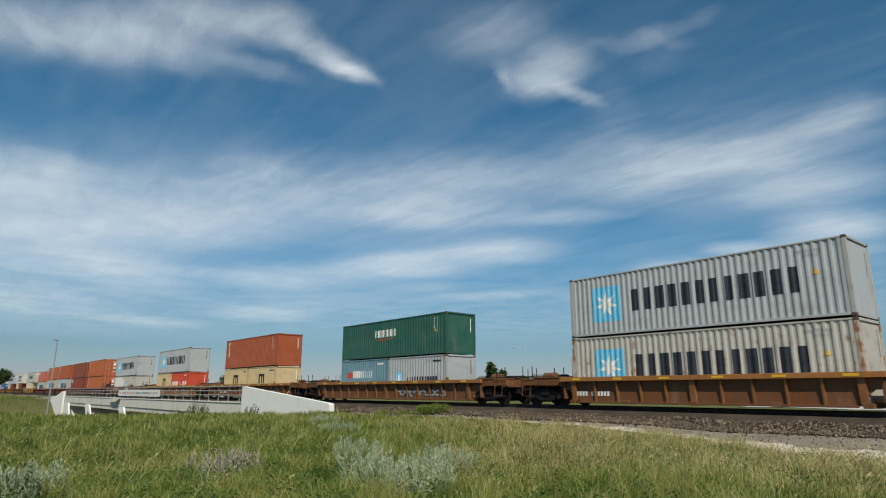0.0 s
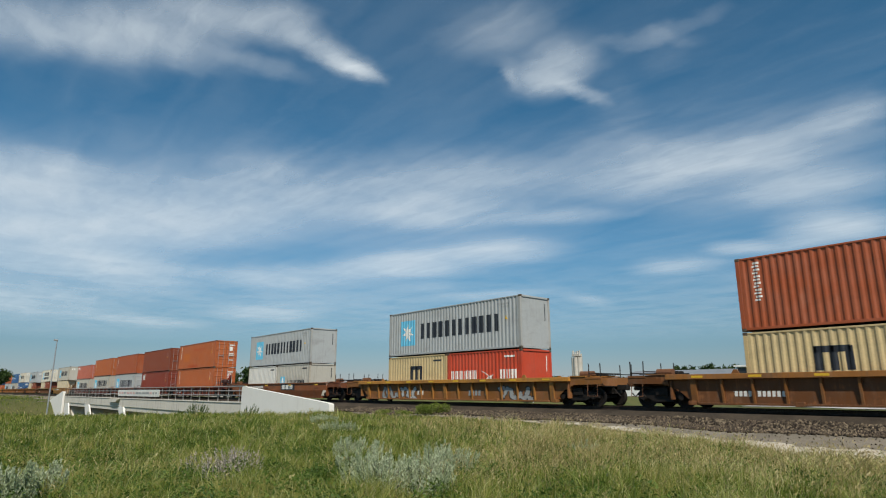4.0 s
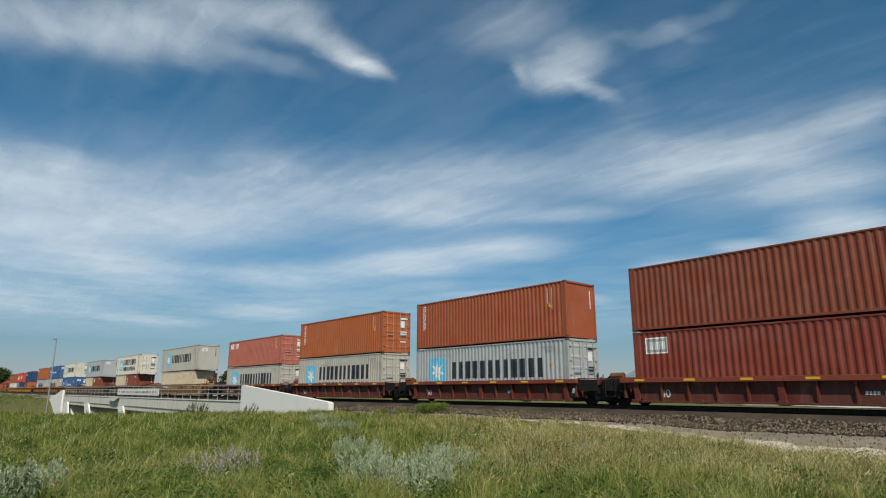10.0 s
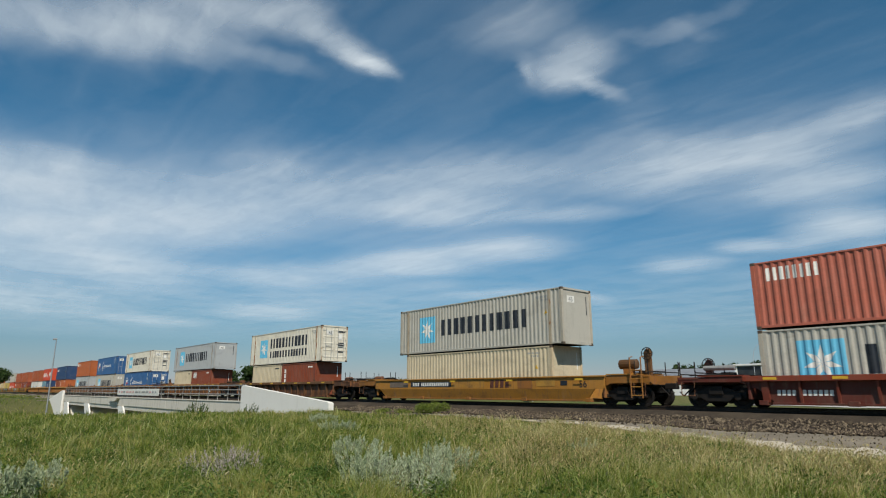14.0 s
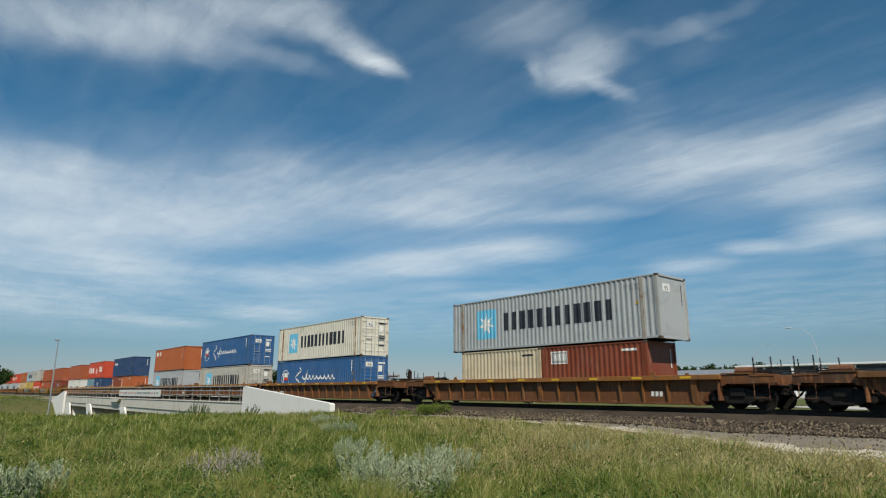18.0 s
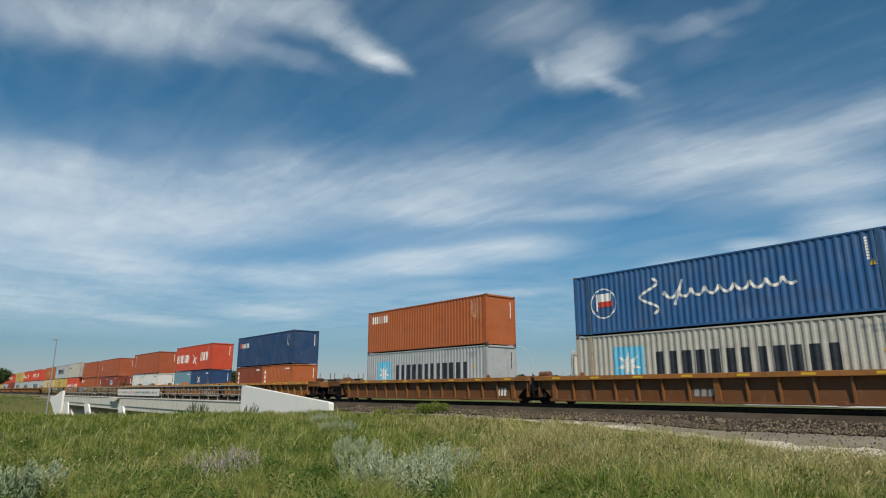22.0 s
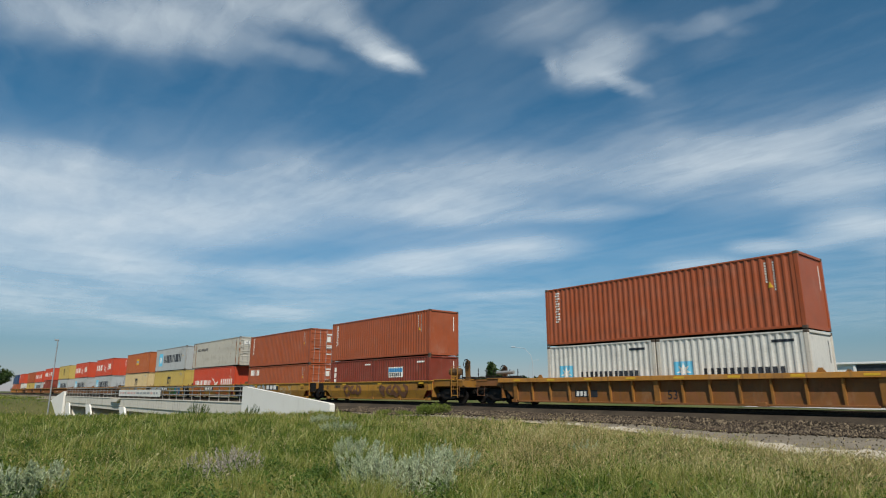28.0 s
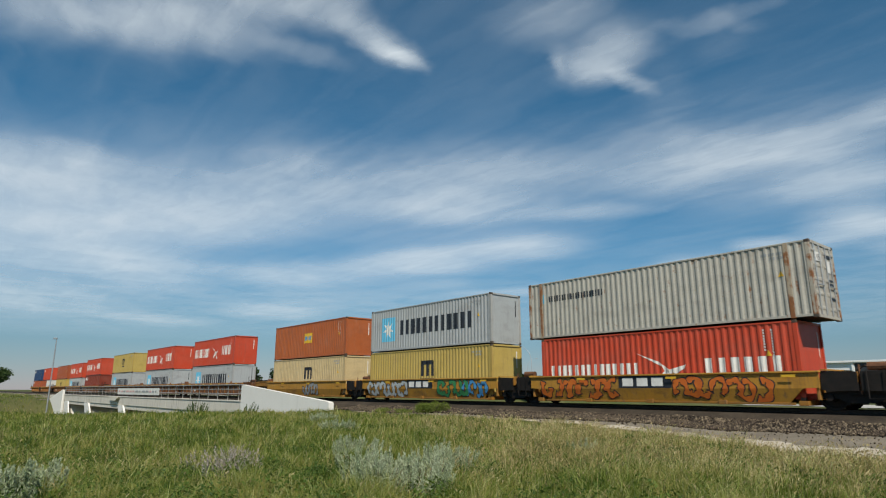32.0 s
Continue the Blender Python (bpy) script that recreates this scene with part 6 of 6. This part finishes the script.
def sage(x, y, height, spread_, seed, mat=SAGE, name="sage_shrub", label="silvery grey-green sage shrub among the grass", stems=80, leaf=0.018, per=130):
    rng = np.random.default_rng(seed)
    z = float(ground_z(x, y))
    ob = thing(name, label, "shrub", "shrubs in the meadow", at=(x, y, z))
    st = Build()
    vs = []
    for i in range(stems):
        a, k = rng.random() * 6.28, rng.random() ** 0.5
        foot = np.array([math.cos(a) * spread_ * k * 0.75, math.sin(a) * spread_ * k * 0.75, 0.0])
        tall = height * (0.55 + 0.55 * rng.random()) * (1.0 - 0.35 * k)
        tip = foot + np.array([math.cos(a) * spread_ * 0.28 + 0.06, math.sin(a) * spread_ * 0.28, tall])
        bow = (foot + tip) / 2 + np.array([-math.cos(a) * 0.03, -math.sin(a) * 0.03, 0.04])
        st.tube([foot, bow, tip], [0.006, 0.004, 0.002], 3)
        t = 0.12 + 0.9 * rng.random(per) ** 0.8
        p = foot + (tip - foot) * t[:, None] + rng.normal(size=(per, 3)) * 0.030 * (1.25 - t)[:, None]
        up = rng.normal(size=(per, 3)) * 0.5 + np.array([0, 0, 1.0])
        up /= np.linalg.norm(up, axis=1)[:, None]
        sd = np.cross(up, rng.normal(size=(per, 3)))
        sd /= np.linalg.norm(sd, axis=1)[:, None]
        s = leaf * (0.7 + 0.8 * rng.random(per))[:, None]
        vs.append(np.stack([p - up * s, p + sd * s * 0.32, p + up * s * 1.4, p - sd * s * 0.32], 1))
    part("woody_base", st, BARK, ob, kind="stuff")
    v = np.concatenate(vs)
    f = np.arange(len(v) * 4).reshape(-1, 4)
    part("foliage", cloud_mesh("foliage", v.reshape(-1, 3), f, mat, 4), mat, ob)
    return ob


def bush(x, y, height, spread_, seed, n=1800, leaf=0.03):
    rng = np.random.default_rng(seed)
    z = float(ground_z(x, y))
    ob = thing("bush", "low leafy green bush in the grass", "bush", "bushes by the track", at=(x, y, z))
    st = Build()
    for i in range(9):
        a = rng.random() * 6.28
        st.tube([(0, 0, 0), (math.cos(a) * spread_ * 0.4, math.sin(a) * spread_ * 0.4, height * 0.8)], [0.012, 0.005], 4)
    part("woody_base", st, BARK, ob, kind="stuff")
    v = np.concatenate([leafy(rng, n // 5, leaf, (rng.normal() * spread_ * 0.45, rng.normal() * spread_ * 0.25, height * (0.35 + 0.3 * rng.random())), (spread_ * 0.6, spread_ * 0.5, height * 0.42)) for _ in range(5)])
    v[..., 2] = np.maximum(v[..., 2], 0.02)
    part("foliage", cloud_mesh("foliage", v.reshape(-1, 3), np.arange(len(v) * 4).reshape(-1, 4), LEAFY, 4), LEAFY, ob)
    return ob


def tree(x, y, z, height, width, seed, name="tree", label="distant leafy green tree", n=1500, leaf=0.05):
    rng = np.random.default_rng(seed)
    ob = thing(name, label, "tree", "trees in the distance", at=(x, y, z))
    st = Build().tube([(0, 0, -0.3), (0.1, 0, height * 0.35), (0, 0.1, height * 0.8)], [height * 0.03, height * 0.022, height * 0.008], 7)
    for i in range(6):
        a, k = rng.random() * 6.28, 0.3 + 0.09 * i
        st.tube([(0.05, 0.03, height * k), (math.cos(a) * width * 0.3, math.sin(a) * width * 0.3, height * (k + 0.22))], [height * 0.012, height * 0.004], 5)
    part("trunk", st, BARK, ob)
    vs = []
    for i in range(9):
        a, k = rng.random() * 6.28, rng.random()
        c = (math.cos(a) * width * 0.28 * k, math.sin(a) * width * 0.28 * k, height * (0.32 + 0.55 * rng.random()))
        vs.append(leafy(rng, n // 9, height * leaf, c, (width * 0.26, width * 0.26, height * 0.17)))
    v = np.concatenate(vs)
    part("crown", cloud_mesh("crown", v.reshape(-1, 3), np.arange(len(v) * 4).reshape(-1, 4), TREELEAF, 4), TREELEAF, ob)
    return ob


def meadow_weeds():
    """Low broad-leaved weeds between the grasses, thickest in the green hollow."""
    rng = np.random.default_rng(61)
    vs = []
    for _ in range(2600):
        az, r = radians(rng.uniform(-92, -12)), 5.5 * (34 / 5.5) ** rng.random()
        x, y = r * math.sin(az), r * math.cos(az)
        if y > float(np.interp(-x, EDGE_X, EDGE_Y)) - 0.6 or y < 0.4:
            continue
        lush = 0.9 if az < radians(-58) else 0.30
        if rng.random() > lush:
            continue
        z, h = float(ground_z(x, y)), rng.uniform(0.12, 0.38)
        vs.append(leafy(rng, int(rng.integers(40, 90)), rng.uniform(0.018, 0.034), (x, y, z + h * 0.6), (h * rng.uniform(0.6, 1.1), h * rng.uniform(0.6, 1.1), h * 0.55)))
    v = np.concatenate(vs)
    me = cloud_mesh("meadow_weeds", v.reshape(-1, 3), np.arange(len(v) * 4).reshape(-1, 4), WEED, 4)
    tagged(new("meadow_weeds", me), "low broad-leaved green weeds in the meadow", "weeds", kind="stuff")


meadow_weeds()
sage(-7.9, 5.5, 0.78, 0.45, 11, stems=80)
sage(-7.4, 5.9, 0.70, 0.40, 12, stems=60)
sage(-8.7, 5.7, 0.66, 0.42, 13, stems=60)
sage(-8.6, 6.9, 0.70, 0.48, 36, stems=60)
sage(-9.3, 8.0, 0.66, 0.55, 27, stems=60)
sage(-10.4, 8.8, 0.55, 0.50, 30, stems=40)
sage(-12.6, 8.0, 0.62, 0.60, 14, stems=50)
sage(-13.6, 8.6, 0.55, 0.60, 15, stems=36)
sage(-10.6, 6.8, 0.56, 0.50, 28, stems=44)
sage(-10.4, 1.15, 0.70, 0.36, 16, stems=90)
sage(-11.3, 1.7, 0.60, 0.26, 17, stems=40)
sage(-22.5, 13.4, 0.5, 0.9, 18)
sage(-29.0, 16.3, 0.5, 0.8, 19)
sage(-10.2, 13.2, 0.42, 0.4, 20, stems=20)
sage(-11.0, 4.2, 0.5, 0.4, 21, FLOWER, "flowering_weed", "clump of pale pinkish-white wildflowers in the grass", 30, 0.016, 34)
sage(-11.9, 4.9, 0.56, 0.45, 22, FLOWER, "flowering_weed", "clump of pale pinkish-white wildflowers in the grass", 30, 0.016, 34)
sage(-12.9, 5.3, 0.56, 0.5, 23, FLOWER, "flowering_weed", "clump of pale pinkish-white wildflowers in the grass", 28, 0.016, 34)
sage(-12.6, 4.4, 0.5, 0.4, 37, FLOWER, "flowering_weed", "clump of pale pinkish-white wildflowers in the grass", 24, 0.016, 34)
sage(-14.4, 5.6, 0.5, 0.5, 38, FLOWER, "flowering_weed", "clump of pale pinkish-white wildflowers in the grass", 22, 0.016, 34)
sage(-42.0, 14.3, 1.05, 0.7, 24, BUSH, "tall_weed", "tall dark green weed beside the bridge", 30, 0.034, 40)
sage(-40.5, 17.2, 0.8, 0.6, 25, BUSH, "tall_weed", "tall dark green weed beside the bridge", 20, 0.030, 34)
bush(-26.0, 21.4, 0.62, 0.6, 31, 4200)
bush(-27.0, 21.5, 0.56, 0.6, 32, 3800)
bush(-29.0, 21.4, 0.28, 0.8, 35, 1400)
bush(-31.0, 21.5, 0.34, 0.6, 33, 1300)


# ---- posts and lamps ----
def marker_pole(x, y, height):
    z = float(ground_z(x, y))
    ob = thing("marker_pole", "slim galvanised steel pole standing in the grass", "pole", at=(x, y, z))
    part("shaft", Build().tube([(0, 0, -0.2), (0, 0, height * 0.5), (0, 0, height)], [0.055, 0.045, 0.035], 8), GALV, ob)
    part("cap", Build().soft(-0.05, -0.22, height, 0.05, 0.05, height + 0.12, 0.02), GALV, ob)
    return ob


def street_lamp(x, y, z, height, reach, turn):
    ob = thing("street_lamp", "tall grey street lamp with a curved arm", "street lamp", "street lamps behind the railway", at=(x, y, z))
    ob.rotation_euler = (0, 0, radians(turn))
    part("pole", Build().tube([(0, 0, 0), (0, 0, height * 0.72), (-reach * 0.12, 0, height * 0.86), (-reach * 0.45, 0, height * 0.97), (-reach, 0, height)], [0.055, 0.042, 0.034, 0.027, 0.023], 8), LAMPGREY, ob)
    part("lamp_head", Build().soft(-reach - 0.6, -0.13, height - 0.07, -reach, 0.13, height + 0.07, 0.04), LAMPGREY, ob)
    return ob


# ---- far buildings ----
def low_building(x0, x1, y, z0, z1, depth, bays):
    ob = thing("low_building", "long low white building with dark window bays", "building", at=((x0 + x1) / 2, y, z0))
    L, H = (x1 - x0) / 2, z1 - z0
    part("wall", Build().box(-L, 0.3, 0, L, depth, H - 0.3), WHITEWALL, ob)
    part("roof", Build().soft(-L - 0.3, -0.25, H - 0.42, L + 0.3, depth + 0.3, H, 0.05), WHITEWALL, ob, "flat white roof edge")
    w = 2 * L / bays
    for i in range(bays):
        x = -L + i * w
        part("pillar", Build().soft(x, 0, 0, x + 0.45, 0.32, H - 0.4, 0.02), WHITEWALL, ob)
        if i % 5 != 3:
            part("window", Build().box(x + 0.55, 0.24, H * 0.22, x + w - 0.1, 0.296, H - 0.55), DARKGLASS, ob)
    part("pillar", Build().soft(L - 0.45, 0, 0, L, 0.32, H - 0.4, 0.02), WHITEWALL, ob)
    return ob


def shed(x0, x1, y, z0, z1, depth):
    ob = thing("shed", "long low shed with a grey metal roof", "building", at=((x0 + x1) / 2, y, z0))
    L, H = (x1 - x0) / 2, z1 - z0
    part("wall", Build().box(-L, 0, 0, L, depth, H * 0.62), WHITEWALL, ob)
    part("roof", Build().prism([(-0.5, H * 0.60), (depth / 2, H), (depth + 0.5, H * 0.60), (depth / 2, H * 0.93)], 0, -L - 0.5, L + 0.5), GREYROOF, ob)
    return ob


def grain_tower(x, y, z, width, height):
    ob = thing("grain_elevator", "pale concrete grain elevator with twin silos", "silo", at=(x, y, z))
    for k, (dx, dy) in enumerate(((-0.28, 0), (0, -0.10), (0.28, 0), (-0.14, 0.22), (0.14, 0.22))):
        part("silo", Build().tube([(dx * width, dy * width, 0), (dx * width, dy * width, height * (0.84 if k < 3 else 0.86))], width * 0.20, 18), SILO, ob)
    part("headhouse", Build().soft(-width * 0.40, -width * 0.12, height * 0.86, width * 0.36, width * 0.25, height * 0.92, 0.1), SILO, ob)
    for dx, r, h in ((-0.34, 0.07, 1.0), (-0.12, 0.05, 0.97), (0.10, 0.09, 0.98), (0.30, 0.06, 1.0)):
        part("vent", Build().tube([(dx * width, 0, height * 0.90), (dx * width, 0, height * h)], width * r, 8), SILO, ob)
    return ob


marker_pole(-53.2, 7.4, 4.4 - float(ground_z(-53.2, 7.4)))
street_lamp(-27.7, 82.1, -0.83, 9.3, 2.4, 12)
street_lamp(-54.8, 128.5, -0.83, 10.9, 2.4, 200)
street_lamp(-58.7, 66.0, -0.83, 7.8, 2.4, 38)
street_lamp(-117.7, 130.5, -0.83, 10.2, 2.4, 218)
low_building(-69.5, -26.0, 152.0, -0.83, 6.9, 17.0, 7)
shed(-118.0, -76.0, 176.0, -0.83, 7.3, 18.0)
grain_tower(-183.4, 238.0, -0.83, 6.0, 20.5)
tree(-85.4, 84.0, -0.83, 7.2, 3.0, 41)
tree(-83.8, 85.6, -0.83, 5.6, 2.6, 42)
for i, (x, y, h, w) in enumerate([(-227, 17.0, 9.4, 8), (-236, 11.5, 8.8, 9), (-139, 59, 6.9, 6), (-134, 63.5, 6.2, 5), (-147, 57.5, 6.2, 6)]):
    tree(x, y, -0.83, h, w, 50 + i, n=2400)
for i in range(16):
    tree(-122 + i * 2.6, 219 + 0.95 * i, -0.83, 11.2 - 1.2 * abs(i / 15 - 0.35) + 0.5 * math.sin(i * 2.1), 5.0, 70 + i, label="far leafy tree in a line of woods", n=900, leaf=0.05)
for i in range(14):
    tree(-47 + i * 4.5, 247 + 1.5 * math.sin(i), -0.83, 11.4 + 0.6 * math.sin(i * 1.7), 6.5, 90 + i, label="far leafy tree in a line of woods", n=800, leaf=0.05)
for i in range(18):
    tree(-230 + i * 6.3, 160 + 4 * math.sin(i * 2.2), -0.83, 6.4 + 0.7 * math.sin(i * 1.3), 6.5, 110 + i, label="far leafy tree in a line of woods", n=800, leaf=0.06)


def far_hedge():
    """A low line of woods along the horizon behind the railway."""
    rng = np.random.default_rng(77)
    n = 16000
    x = -1100 + 1500 * rng.random(n)
    top = 16 + 1.6 * np.sin(x * 0.021) + 1.2 * np.sin(x * 0.083 + 1) + 0.8 * np.sin(x * 0.31)
    c = np.stack([x, 560 + 14 * rng.random(n), -1 + top * rng.random(n) ** 0.7], -1)
    u, w = rng.normal(size=(n, 3)) * 1.3, rng.normal(size=(n, 3)) * 1.3
    v = np.stack([c - u, c + w * 0.7, c + u, c - w * 0.7], 1)
    tagged(new("far_woods", cloud_mesh("far_woods", v.reshape(-1, 3), np.arange(4 * n).reshape(-1, 4), TREELEAF, 4)), "dark line of far woods on the horizon", "woods", kind="stuff")


far_hedge()


# ---- what moves ----
RUN = [(0, -1.73), (1, 11.65), (2, 24.94), (3, 38.37), (6, 78.30), (7, 91.63), (8, 104.96), (9, 118.28), (10, 131.61), (11, 144.91), (12, 158.44), (13, 171.78), (14, 184.74), (15.2, 200.66), (17, 224.64), (18, 237.80), (19, 251.09), (20, 264.77), (21, 278.00), (22, 290.96), (23, 304.17), (24, 317.56), (25, 330.76), (28, 370.54), (29, 383.75), (30, 397.03), (31, 410.21), (32, 423.44)]


def motions():
    for ob, x, z in TRAIN:
        walk(ob, [(t, pose(x + s, YC, z)) for t, s in RUN])
    walk(clouds, [(t, pose(50 * t / 32, 22 * t / 32, 300)) for t in (0, 16, 32)])


motions()
